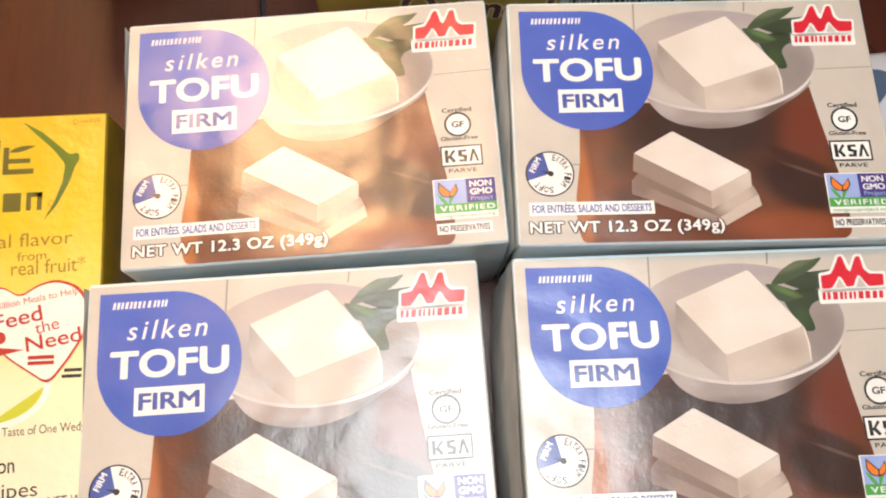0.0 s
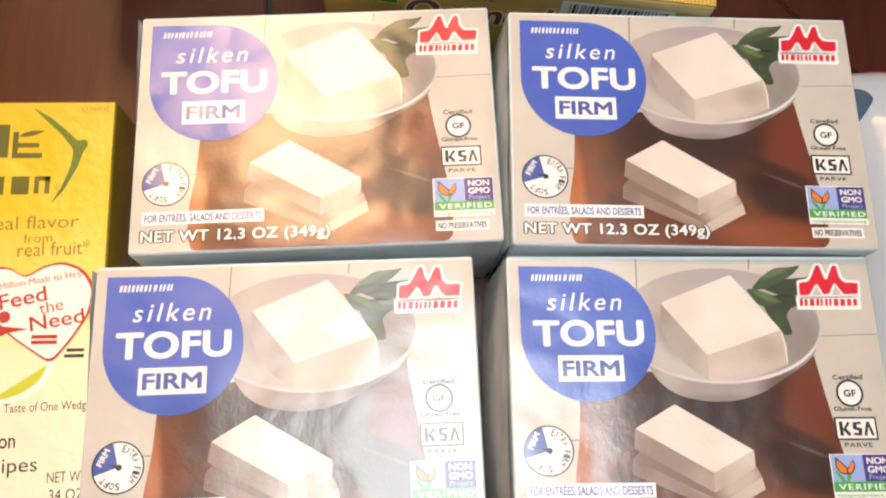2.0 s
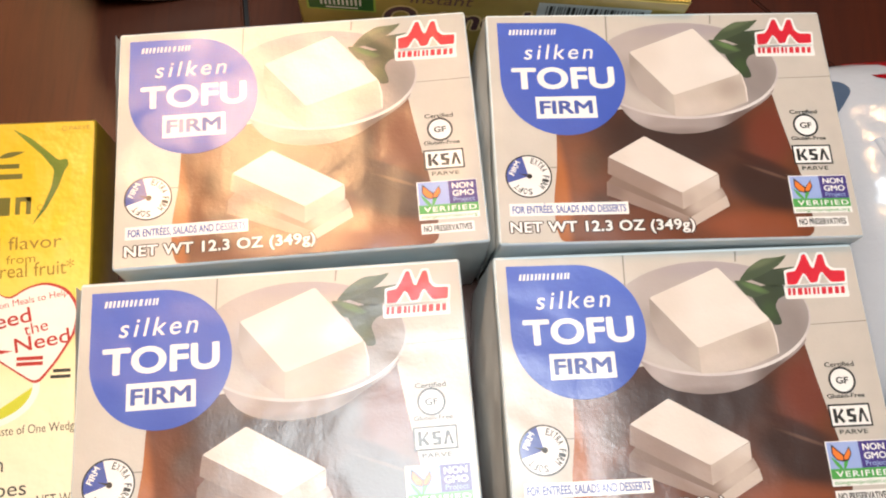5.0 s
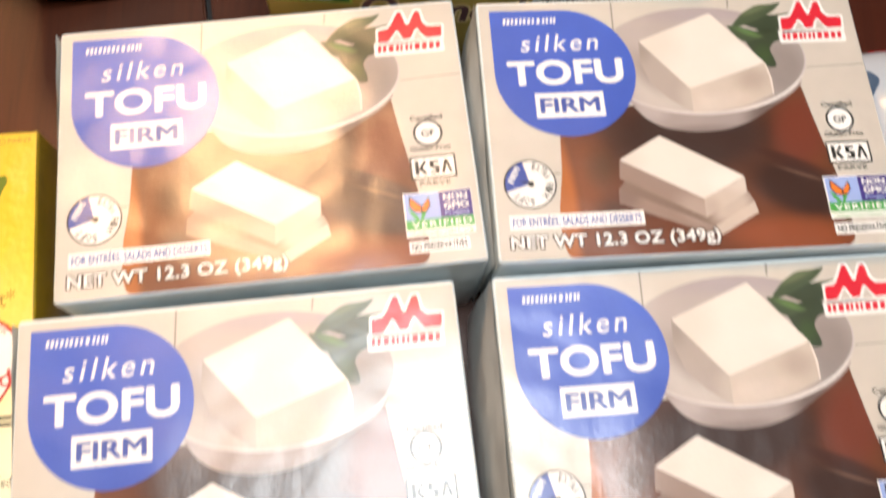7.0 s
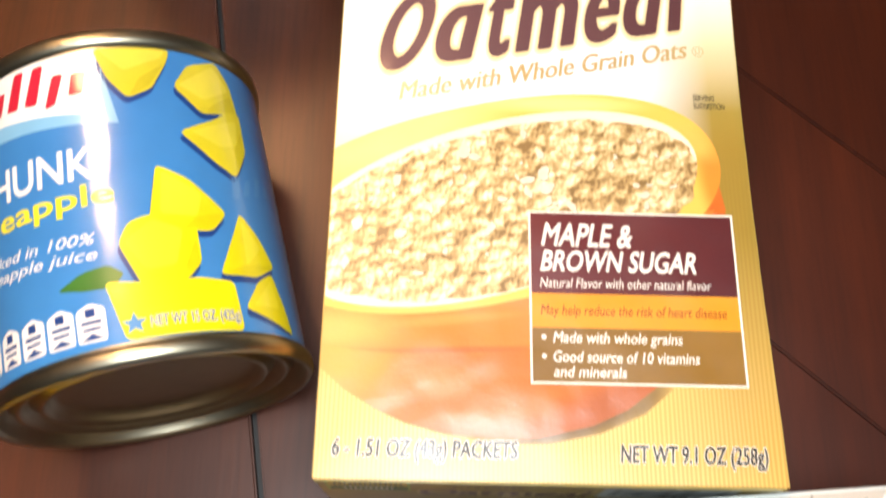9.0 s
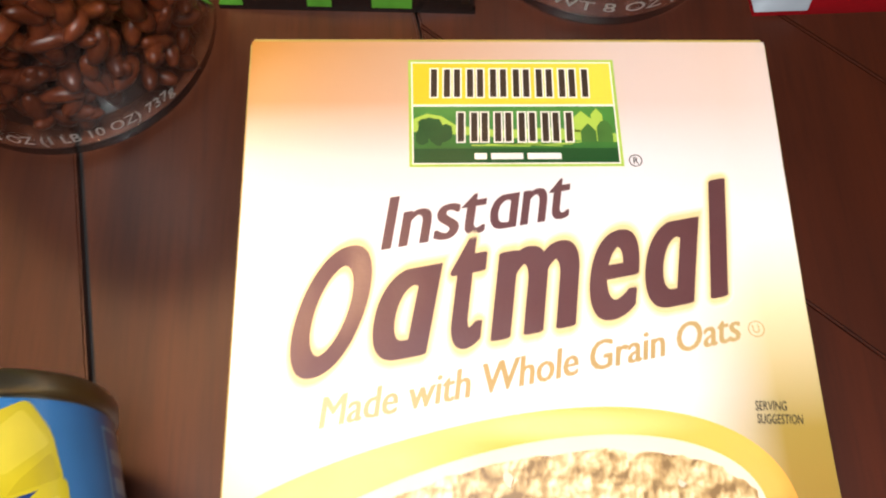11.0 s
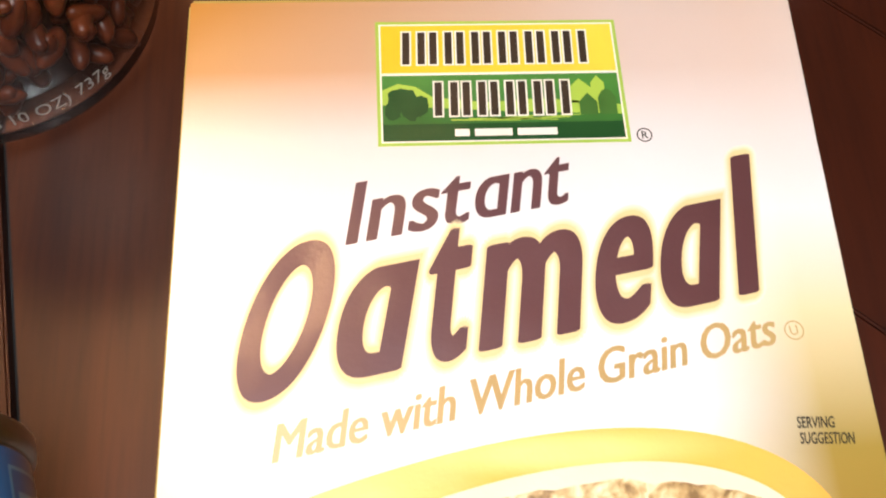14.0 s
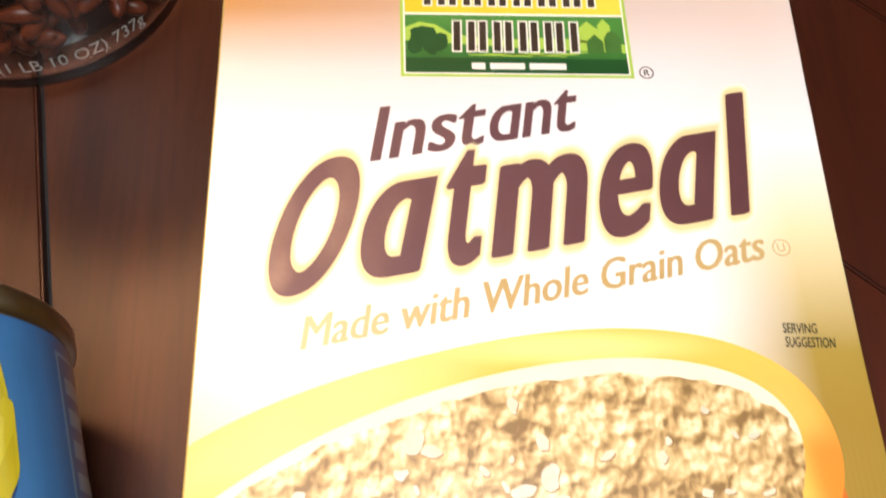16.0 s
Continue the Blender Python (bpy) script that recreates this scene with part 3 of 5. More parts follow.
    # red emblem
    mark = rounded([(75.9, 58.0), (76.1, 61.4), (78.6, 61.7), (79.8, 63.4), (81.2, 66.2), (82.1, 66.2), (82.9, 62.8), (83.6, 62.2), (85.5, 66.1), (86.6, 66.1), (87.0, 62.8), (88.2, 61.5), (91.7, 61.4), (91.3, 58.4), (87.6, 58.3), (86.6, 59.6), (85.6, 61.4), (84.7, 60.4), (83.9, 58.5), (82.1, 58.3), (81.3, 60.4), (80.6, 61.2), (79.8, 60.0), (78.4, 58.1)], 0.5)
    draw("emblem_outline", [rounded([(75.3, 57.0), (75.6, 62.0), (78.6, 62.6), (80.8, 66.8), (82.6, 66.8), (83.6, 63.6), (85.2, 66.7), (87.1, 66.7), (87.8, 63.0), (88.8, 62.1), (92.3, 62.0), (91.8, 57.4)], 0.5), rounded(rect(74.8, 54.2, 91.7, 57.9), 0.6)], T_WHITE, 10)
    draw("emblem", [mark], T_RED, 11.2, "red twin-peaked emblem")
    draw("emblem_peak", [[(79.2, 58.1), (80.6, 60.6), (81.8, 58.1)], [(84.4, 58.1), (85.6, 60.8), (87.0, 58.1)]], T_GREY, 10.8)
    draw("emblem_bar", [rounded([(x, 55.2), (x + w_, 55.2), (x + w_ + 0.2, 57.1), (x + 0.2, 57.1)], 0.25) for x, w_ in ((75.6, 0.8), (76.8, 0.8), (78.2, 1.2), (79.9, 0.8), (81.0, 0.6), (82.2, 0.7), (83.3, 0.6), (84.5, 1.2), (86.2, 1.2), (88.0, 1.1), (89.6, 1.0))], T_RED, 11)
    # seals
    say("lettering", "Certified", 81.3, 36.1, 88.9, 1.25, T_DARK, 10, weight=0.02)
    draw("seal_ring", hoop(85.1, 32.6, 2.9, 3.45), T_DARK, 11, cut=False)
    draw("seal_plate", [oval(85.1, 32.6, 2.95, 2.95)], T_WHITE, 10)
    say("lettering", "GF", 83.5, 31.8, 86.7, 1.7, T_DARK, 11.4, weight=0.03)
    say("lettering", "Gluten-Free", 80.5, 28.2, 90.0, 1.15, T_DARK, 10, weight=0.02)
    draw("seal_frame", [rect(80.1, 21.0, 90.7, 26.7)], T_DARK, 10)
    draw("seal_plate", [rect(80.55, 21.45, 90.25, 26.25)], T_WHITE, 11)
    draw("seal_mark", [rect(81.2, 22.1, 82.1, 25.6), [(82.1, 23.7), (83.4, 25.6), (84.0, 25.2), (82.9, 23.9), (84.0, 22.4), (83.3, 22.0), (82.1, 23.4)], [(84.6, 22.2), (86.6, 22.1), (86.9, 23.9), (85.6, 24.2), (85.5, 24.8), (86.8, 24.9), (86.7, 25.5), (84.6, 25.4), (84.6, 23.7), (85.9, 23.3), (85.8, 22.8), (84.7, 22.8)], [(87.2, 22.1), (88.1, 25.5), (88.8, 25.5), (89.8, 22.1), (89.1, 22.1), (88.5, 24.3), (87.9, 22.1)]], T_DARK, 12.2)
    say("lettering", "PARVE", 81.9, 19.3, 89.0, 1.15, T_DARK, 10, weight=0.015, spread=1.05)
    seal = draw("seal_plate", [rect(77.6, 7.0, 93.2, 17.7)], T_WHITE, 10)
    draw("seal_sky", [rect(77.9, 10.6, 85.8, 17.5)], T_SKY, 11, on=seal)
    draw("seal_purple", [rect(85.8, 11.1, 93.1, 17.5)], T_PURPLE, 11, on=seal)
    draw("seal_green", [rect(77.8, 8.7, 93.1, 11.1), leaf_shape(81.2, 10.5, 83.6, 16.6, 0.55), leaf_shape(81.2, 10.5, 78.4, 14.2, 0.5)], T_GREEN, 12, on=seal)
    draw("seal_butterfly_edge", [rounded([(81.8, 14.3), (79.0, 17.1), (78.8, 14.6), (79.8, 13.1), (81.4, 12.7), (82.8, 13.0), (83.8, 14.6), (83.4, 16.4)], 0.4)], T_DARK, 12.9, on=seal)
    draw("seal_butterfly", [[(81.5, 14.1), (79.3, 16.4), (79.1, 14.7), (80.0, 13.4), (81.3, 13.0)], [(81.8, 14.0), (83.2, 15.9), (83.5, 14.7), (82.6, 13.3), (81.7, 13.2)]], T_FLY, 13.4, on=seal)
    say("lettering", "NON", 86.7, 15.3, 92.2, 1.6, T_WHITE, 12.4, weight=0.03, on=seal)
    say("lettering", "GMO", 86.7, 13.2, 92.3, 1.6, T_WHITE, 12.4, weight=0.03, on=seal)
    say("lettering", "Project", 86.8, 11.6, 92.3, 1.25, T_SKY, 12.4, weight=0.01, on=seal)
    say("lettering", "VERIFIED", 79.0, 9.2, 92.6, 1.4, T_WHITE, 13.4, weight=0.02, spread=1.2, on=seal)
    say("lettering", "nongmoproject.org", 78.3, 7.45, 92.6, 0.95, T_GREEN, 11, weight=0.01, on=seal)
    plate = draw("caption_plate", [rect(77.9, 3.2, 91.5, 6.0)], T_WHITE, 10)
    say("lettering", "NO PRESERVATIVES", 78.5, 3.8, 90.9, 1.7, T_DARK, 11, weight=0.035, on=plate)
    return t


tofu_box(pose(-0.0007, 0.1516, 0, 0, 0, 7.3), 0.0460, 0.0530, -0.0020, "tofu carton with warm lamp glare on its crinkled front")
tofu_box(pose(0.0980, 0.1607, 0, 0, 0, 4.3), 0.0460, 0.0530, 0.0, "tofu carton with blue badge and tofu picture, lying flat")
tofu_box(pose(0.0001, 0.0801, 0, 0, 0, 7.0), 0.0500, 0.0570, 0.0, "tofu carton beside the yellow drink-mix box")
tofu_box(pose(0.1024, 0.0913, 0, 0, 0, 5.2), 0.0480, 0.0550, 0.0, "tofu carton with white tofu picture, lying on the table")
# ---- oatmeal carton ----
def oat_front():
    m, b = shader("oatmeal_front_print", 0.38, 0, 0.6, 0.26)
    up = gradient(m, "Y", 0.0, 0.183)
    rows = ramp(m, up, [(0.0, hexa("cfae58")), (0.30, hexa("d8bb6c")), (0.47, hexa("ece2c4")), (0.58, hexa("e9edf6")), (1.0, hexa("e8ecf6"))])
    gold = ramp(m, up, [(0.0, hexa("cba850")), (0.35, hexa("927829")), (0.48, hexa("957a2c")), (0.54, hexa("9c8538")), (0.66, hexa("ded2aa")), (0.76, hexa("e8e8ee")), (1.0, hexa("e6dad8"))])
    col = mixed(m, ramp(m, gradient(m, "X", 0.07, 0.106), [(0.25, (0, 0, 0, 1)), (0.85, (1, 1, 1, 1))]), rows, gold)
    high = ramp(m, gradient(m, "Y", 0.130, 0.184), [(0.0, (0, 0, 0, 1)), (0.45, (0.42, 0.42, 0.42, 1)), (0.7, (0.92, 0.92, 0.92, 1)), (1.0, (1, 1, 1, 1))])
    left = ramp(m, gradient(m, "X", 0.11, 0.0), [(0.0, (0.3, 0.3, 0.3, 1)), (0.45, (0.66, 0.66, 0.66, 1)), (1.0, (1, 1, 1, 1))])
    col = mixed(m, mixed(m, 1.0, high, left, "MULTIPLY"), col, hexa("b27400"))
    side = mixed(m, 1.0, ramp(m, gradient(m, "X", 0.012, 0.0), [(0.0, (0, 0, 0, 1)), (1.0, (0.5, 0.5, 0.5, 1))]), ramp(m, gradient(m, "Y", 0.12, 0.06), [(0.0, (0, 0, 0, 1)), (1.0, (1, 1, 1, 1))]), "MULTIPLY")
    col = mixed(m, side, col, hexa("dfa743"))
    wave = node(m, "ShaderNodeTexWave", Scale=300.0, Distortion=1.6, Detail=1.0)
    wire(m, coords(m, (1, 0.12, 1)), wave.inputs["Vector"])
    fade = ramp(m, gradient(m, "Y", 0.0, 0.09), [(0.0, (1, 1, 1, 1)), (1.0, (0, 0, 0, 1))])
    lines = ramp(m, wave.outputs["Fac"], [(0.3, (0.78, 0.7, 0.5, 1)), (0.7, (1, 1, 1, 1))])
    col = mixed(m, 1.0, col, mixed(m, fade, (1, 1, 1, 1), lines), "MULTIPLY")
    wire(m, col, b.inputs["Base Color"])
    bumped(m, b, added(m, noise_tex(m, coords(m), 16.0, 2), noise_tex(m, coords(m), 1400.0, 2), 1.0, 0.012), 0.4, 0.004)
    return m


O_FRONT = oat_front()
O_SIDE = ink("oatmeal_side_gold", "b89d4c", "c5ad5e", "X", 0.0, 0.11, mottle=0.1)
O_WHITE = ink("oatmeal_white", "f4efe4")
O_TEXT = ink("oatmeal_plum_lettering", "6c4a50", "5a373a", "X", 0.01, 0.1)
O_HALO = ink("oatmeal_yellow_halo", "f3d79b")
O_TAN = ink("oatmeal_tan_lettering", "bda06a", "d6c193", "X", 0.05, 0.02)
O_DARK = ink("oatmeal_black", "241c16")
O_MAROON = ink("oatmeal_maroon", "66272a", "521c20", "X", 0.05, 0.1)
O_AMBER = ink("oatmeal_amber", "dd9420")
O_RUST = ink("oatmeal_rust_lettering", "8a3f10")
O_OLIVE = ink("oatmeal_olive", "7c5a1e", "8a6524", "X", 0.05, 0.1)
O_RIM = photo("oatmeal_bowl_rim", "e9b955", [(20, 90, 40, 12, 24, "f0d488", 0.9, 0.2), (60, 100, 30, 4, 0, "f3e08e", 0.9, 0.2), (101, 76, 7, 22, 12, "d9822a", 0.9, 0.3), (95, 90, 5, 10, 40, "f0b65a", 0.8, 0.2), (25, 41, 40, 3, 5, "f2b65e", 0.9, 0.2)], mottle=0.03)
O_BOWL = photo("oatmeal_bowl_body", "c26b29", [(2, 30, 26, 22, 0, "e29e49", 0.95, 0.1), (70, 18, 30, 10, 25, "a2511b", 0.9, 0.2), (45, 12, 30, 5, 0, "aa5922", 0.7, 0.1), (28, 24, 14, 6, 0, "ce7c37", 0.6, 0.1), (96, 66, 10, 16, 0, "c55f1b", 0.9, 0.2)], mottle=0.04)
O_BOWL2 = photo("oatmeal_bowl_band", "d27c32", [(2, 36, 24, 9, 0, "e6aa56", 0.95, 0.1), (30, 39, 24, 2.0, 6, "e19548", 0.8, 0.2), (36, 31.5, 40, 1.6, 2, "b35a22", 0.8, 0.1)], mottle=0.04)
O_SHADE = photo("oatmeal_bowl_shadow_print", "b8974a", [(60, 15.5, 27, 7.5, 14, "6d4f22", 0.95, 0.45), (78, 21, 9, 5, 35, "7d5f2a", 0.9, 0.3)])
O_CREAM = ink("oatmeal_milk", "f2e6cf")
O_GREEN = ink("oatmeal_panel_green", "2f6b2c", "4f8f3c", "Y", 0.155, 0.165, mottle=0.14)
O_LIME = ink("oatmeal_panel_edge", "a9c74e")
O_YEL = ink("oatmeal_panel_yellow", "e6c321", "f0d84a", "X", 0.03, 0.075)
O_BAR = ink("oatmeal_barcode_plate", "dfe6e6")


def oats_print():
    """A photograph of cooked oats: lumps of flakes, lit from the upper left."""
    m, b = shader("oatmeal_oats_print", 0.38, 0, 0.6, 0.26)
    at = coords(m)
    n3 = node(m, "ShaderNodeTexNoise", Scale=230.0, Detail=3.0)
    wire(m, at, n3.inputs["Vector"])

    def lumps(shift, scale, stretch):
        warp = node(m, "ShaderNodeVectorMath")
        warp.operation = "MULTIPLY_ADD"
        wire(m, n3.outputs["Color"], warp.inputs[0])
        warp.inputs[1].default_value = (0.0034, 0.0034, 0.0034)
        mp = node(m, "ShaderNodeMapping", Location=shift, Scale=stretch)
        wire(m, at, mp.inputs["Vector"])
        wire(m, mp.outputs["Vector"], warp.inputs[2])
        v = node(m, "ShaderNodeTexVoronoi", Scale=scale, Randomness=1.0)
        v.feature = "SMOOTH_F1"
        v.inputs["Smoothness"].default_value = 0.25
        wire(m, warp.outputs[0], v.inputs["Vector"])
        return v.outputs["Distance"]

    def lit(scale, d, stretch):
        return added(m, lumps((d, -d, 0), scale, stretch), lumps((0, 0, 0), scale, stretch), 1.0, -1.0)
    coarse, fine = lumps((0, 0, 0), 250.0, (1, 1.25, 1)), lumps((0.01, 0.02, 0), 560.0, (1.3, 1, 1))
    relief = added(m, lit(250.0, 0.0007, (1, 1.25, 1)), lit(560.0, 0.00035, (1.3, 1, 1)), 1.0, 0.7)
    dips = added(m, coarse, fine, -0.34, -0.26)
    tone = added(m, added(m, relief, dips, 0.6, 1.0), noise_tex(m, at, 85.0, 7, 0.68), 1.0, 0.85)
    up = node(m, "ShaderNodeMath")
    up.operation = "ADD"
    wire(m, tone, up.inputs[0])
    up.inputs[1].default_value = 0.35
    col = ramp(m, up.outputs[0], [(0.2, hexa("7f6236")), (0.38, hexa("b3945f")), (0.54, hexa("d2bc8a")), (0.7, hexa("e6d9b6")), (0.88, hexa("f3ecda"))])
    wire(m, col, b.inputs["Base Color"])
    bumped(m, b, noise_tex(m, at, 16.0, 2), 0.3, 0.003)
    return m


OW, OH, OD = 0.1108, 0.183, 0.051
O_AT = (0.05075, 0.28775)
om = pose(O_AT[0], O_AT[1], 0, 0, 0, -0.7) @ Matrix.Translation((-OW / 2, -OH / 2, 0))
oat = thing("oatmeal_box", om, "cream and gold oatmeal carton with printed bowl, lying flat", "food carton")


def sagged(inset):
    """The carton's plan: its right side is pressed in a little along the middle."""
    ys = [inset + (OH - 2 * inset) * k / 24 for k in range(25)]
    return [(inset, OH - inset), (inset, inset)] + [(OW - inset - 0.0018 * math.sin(math.pi * y / OH) ** 1.2 + 0.00018 * noise.noise(Vector((y * 160, 0, 7))), y) for y in ys]


bm = prism(sagged(0), 0, OD)
bmesh.ops.bevel(bm, geom=[e for e in bm.edges if abs(e.verts[0].co.z - e.verts[1].co.z) < 1e-6 or all(min(v.co.y, OH - v.co.y) < 1e-6 for v in e.verts)], offset=0.0007, segments=3, affect="EDGES")
smooth(part("carton", bm, O_SIDE, oat, "gold carton sides"), 50)
ft = Face((0, 0, OD), (1, 0, 0), (0, 1, 0), OW, OH)
WO, HO = OW * 1000, OH * 1000


def odraw(name, polys, mt, layer, label="", joined=False, on=None):
    polys = [clip(p, WO - 0.4, HO - 0.4) for p in polys]
    return print_shape(name, [[(max(x, 0.4), max(y, 0.4)) for x, y in p] for p in polys if len(p) > 2], mt, ft, layer, on or oat, label, joined)


def osay(name, body, a, b_, cap, mt, layer, on=None, **kw):
    return write(name, body, a, b_, cap, mt, ft, layer, on or oat, **kw)


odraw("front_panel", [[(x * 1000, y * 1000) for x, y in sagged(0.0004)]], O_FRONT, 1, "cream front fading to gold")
# brand panel, as plain shapes
pan = odraw("panel_edge", [rect(33.3, 152.4, 76.9, 178.0)], O_LIME, 2)
odraw("panel_line", [rect(33.9, 153.0, 76.3, 177.4)], O_WHITE, 3, on=pan)
odraw("panel_top", [rect(34.2, 167.0, 76.0, 177.1)], O_YEL, 4, "yellow upper half of the brand panel", on=pan)
odraw("panel_bottom", [rect(34.2, 153.3, 76.0, 166.5)], O_GREEN, 4, "green lower half of the brand panel", on=pan)
odraw("panel_hill", [[(34.2, 163.5), (37, 164.8), (40, 164.2), (43, 162.0), (52, 160.8), (62, 161.5), (76, 160), (76, 158), (55, 159), (34.2, 160.5)], [(67, 160.5), (67, 163.5), (69, 165.4), (71, 163.5), (71, 164.5), (72.2, 166), (73.4, 164.5), (73.4, 160)]], O_LIME, 5, on=pan)
odraw("panel_ground", [rect(34.2, 153.3, 76.0, 156.6)], ink("oatmeal_panel_dark", "174a1f"), 6, on=pan)


def strokes(x0, y0, cap, at_, w_):
    """Slim upright bars in place of a brand's lettering."""
    return [[(x0 + a, y0), (x0 + a + w_, y0), (x0 + a + w_ + lean * cap, y0 + cap), (x0 + a + lean * cap, y0 + cap)] for a, lean in at_]


grow = lambda ps, d: [[(x + (d if x > sum(q[0] for q in p) / len(p) else -d), y + (d if y > sum(q[1] for q in p) / len(p) else -d)) for x, y in p] for p in ps]
bars1 = strokes(37.9, 168.8, 6.8, [(2.42 * k + 0.3 * (k % 2), 0.03) for k in range(14)], 1.3)
bars2 = strokes(43.2, 158.2, 6.8, [(2.45 * k + 0.3 * (k % 2), 0.03) for k in range(10)], 1.3)
odraw("brand_mark_edge", grow(bars1 + bars2, 0.3), O_WHITE, 7, on=pan)
odraw("brand_mark", bars1 + bars2, ink("oatmeal_brand_umber", "3a2c20"), 8.2, on=pan)
odraw("brand_mark", [rect(46.5, 154.1, 49.0, 155.5), rect(49.9, 154.1, 56.4, 155.5), rect(57.3, 154.1, 64.2, 155.5)], O_WHITE, 8, on=pan)
tree_ink = ink("oatmeal_panel_tree", "225a2a", mottle=0.2)
for k, (x, y, r_) in enumerate(((37.6, 161.6, 2.4), (40.6, 160.4, 1.9), (36.0, 159.2, 1.6), (39.2, 159.0, 1.6))):
    odraw("panel_tree", [rounded([(px + 0.3 * math.sin(9 * px), py + 0.3 * math.cos(7 * py)) for px, py in oval(x, y, r_, r_, n=16)], 0.3, 2)], tree_ink, 6.3 + 0.12 * k, on=pan)
odraw("panel_barn", [[(68.6, 158.0), (68.6, 160.6), (70.2, 162.4), (71.8, 160.6), (71.8, 158.0)], [(72.0, 158.0), (72.0, 161.4), (72.8, 162.8), (73.6, 163.2), (74.4, 162.8), (75.2, 161.4), (75.2, 158.0)]], ink("oatmeal_panel_barn", "4a7a34", mottle=0.2), 6.6, on=pan)
odraw("panel_furrow", [[(46 + 3 * k, 157.2 + 0.15 * (k % 2)), (58 + 2.2 * k, 157.0 + 0.5 * (k % 3)), (58 + 2.2 * k, 157.2 + 0.5 * (k % 3)), (46 + 3 * k, 157.5 + 0.15 * (k % 2))] for k in range(6)], O_LIME, 6.2, on=pan)
odraw("trade_ring", hoop(79.3, 153.7, 1.15, 1.4, 24), O_DARK, 3, joined=True)
osay("lettering", "R", (78.8, 153.0), (79.9, 153.0), 1.5, O_DARK, 3, weight=0.02)
# the carton's words
base, along = Vector((12.2, 109.4)), Vector((85.6, 15.9))
for body, a, z in (("Inst", 0.0, 0.545), ("\u0251", 0.565, 0.715), ("nt", 0.735, 1.0)):
    q = Vector((27.6, 134.4)), Vector((37.0, 6.8))
    osay("lettering", body, tuple(q[0] + q[1] * a), tuple(q[0] + q[1] * z), 11.4, O_TEXT, 3, weight=0.022, shear=0.36, flat=0.2)
GLOW = [(0.018, ink("oatmeal_glow_inner", "edd6a0")), (0.032, ink("oatmeal_glow_middle", "efe0ba")), (0.046, ink("oatmeal_glow_outer", "eee6d2")), (0.060, ink("oatmeal_glow_edge", "ebe9e2"))]
for k, (ch, a, z, lean) in enumerate((("O", -0.040, 0.112, 0.47), ("\u0251", 0.146, 0.278, 0.40), ("t", 0.310, 0.395, 0.34), ("m", 0.418, 0.608, 0.34), ("e", 0.630, 0.744, 0.38), ("\u0251", 0.758, 0.878, 0.38), ("l", 0.916, 0.957, 0.31))):
    osay("lettering", ch, tuple(base + along * a), tuple(base + along * z), {"t": 28.0, "l": 25.4, "O": 24.6}.get(ch, 26.6), O_TEXT, 8 + 0.2 * k, weight=0.055 if ch == "O" else 0.042, shear=lean, flat=0.25, glow=GLOW)
osay("lettering", "Made with Whole Grain Oats", (16.6, 100.0), (96.2, 115.7), 5.8, O_TAN, 3, weight=0.028, slant=0.40, flat=0.2)
odraw("kosher_ring", hoop(98.5, 117.6, 1.4, 1.62, 24), O_TAN, 3, joined=True)
osay("lettering", "U", (97.85, 116.8), (99.15, 116.9), 1.7, O_TAN, 3)
osay("lettering", "SERVING", (95.9, 102.1), (101.8, 101.95), 1.8, O_DARK, 3, slant=0.1, weight=0.02)
osay("lettering", "SUGGESTION", (95.9, 99.7), (104.4, 99.4), 1.8, O_DARK, 3, slant=0.1, weight=0.02)
# the bowl
body_pts = [(-2, 62)] + [(-2, 28), (6, 21.5), (14, 16.6), (21.4, 13.4), (31, 11.0), (41.4, 10.0), (53, 10.8), (65.3, 13.7), (74, 17.8), (80.6, 22.8), (89, 34), (96, 50), (102, 70), (100, 82)]
# soft shadow below the printed bowl, drawn as a darker brown patch
odraw("bowl_foot", [[(26, 11.8), (41.4, 8.9), (55, 9.3), (67.4, 12.0), (78, 16.8), (85.4, 23.2), (80, 24.6), (72, 20.6), (60, 15)]], O_SHADE, 2)
bowl = odraw("bowl_body", [body_pts], O_BOWL, 3, "orange bowl")
odraw("bowl_band", [[(-2, 46), (-2, 32.4), (8, 31.0), (20, 30.2), (38, 30.4), (52, 32.0), (70, 37), (86, 46), (94, 55), (99, 70), (60, 60)]], O_BOWL2, 4, on=bowl)
turned = lambda cx, cy, rx, ry, turn, p: [(cx + u * math.cos(radians(turn)) - v * math.sin(radians(turn)), cy + u * math.sin(radians(turn)) + v * math.cos(radians(turn))) for u, v in ((rx * math.copysign(abs(math.cos(a)) ** (2 / p), math.cos(a)), ry * math.copysign(abs(math.sin(a)) ** (2 / p), math.sin(a))) for a in (2 * math.pi * (k + 0.5) / 120 for k in range(120)))]
odraw("bowl_rim", [turned(41.9, 71.7, 60.9, 27.8, 14, 2.2)], O_RIM, 5, "yellow-orange bowl rim", on=bowl)
odraw("bowl_milk", [turned(42.7, 70.0, 55.1, 23.5, 18, 2.0)], O_CREAM, 6, on=bowl)
oats_edge = turned(44.0, 69.3, 53.6, 22.2, 16, 2.0)
rough_edge = [(44.0 + (x - 44.0) * w_, 69.3 + (y - 69.3) * w_) for x, y, w_ in ((x, y, 1 + 0.03 * noise.noise(Vector((x * 0.35, y * 0.35, 0))) + 0.012 * noise.noise(Vector((x * 1.3, y * 1.3, 3)))) for x, y in oats_edge)]
odraw("oatmeal_filling", [rough_edge], oats_print(), 7, "cooked oats", on=bowl)
rnd = random.Random(4)
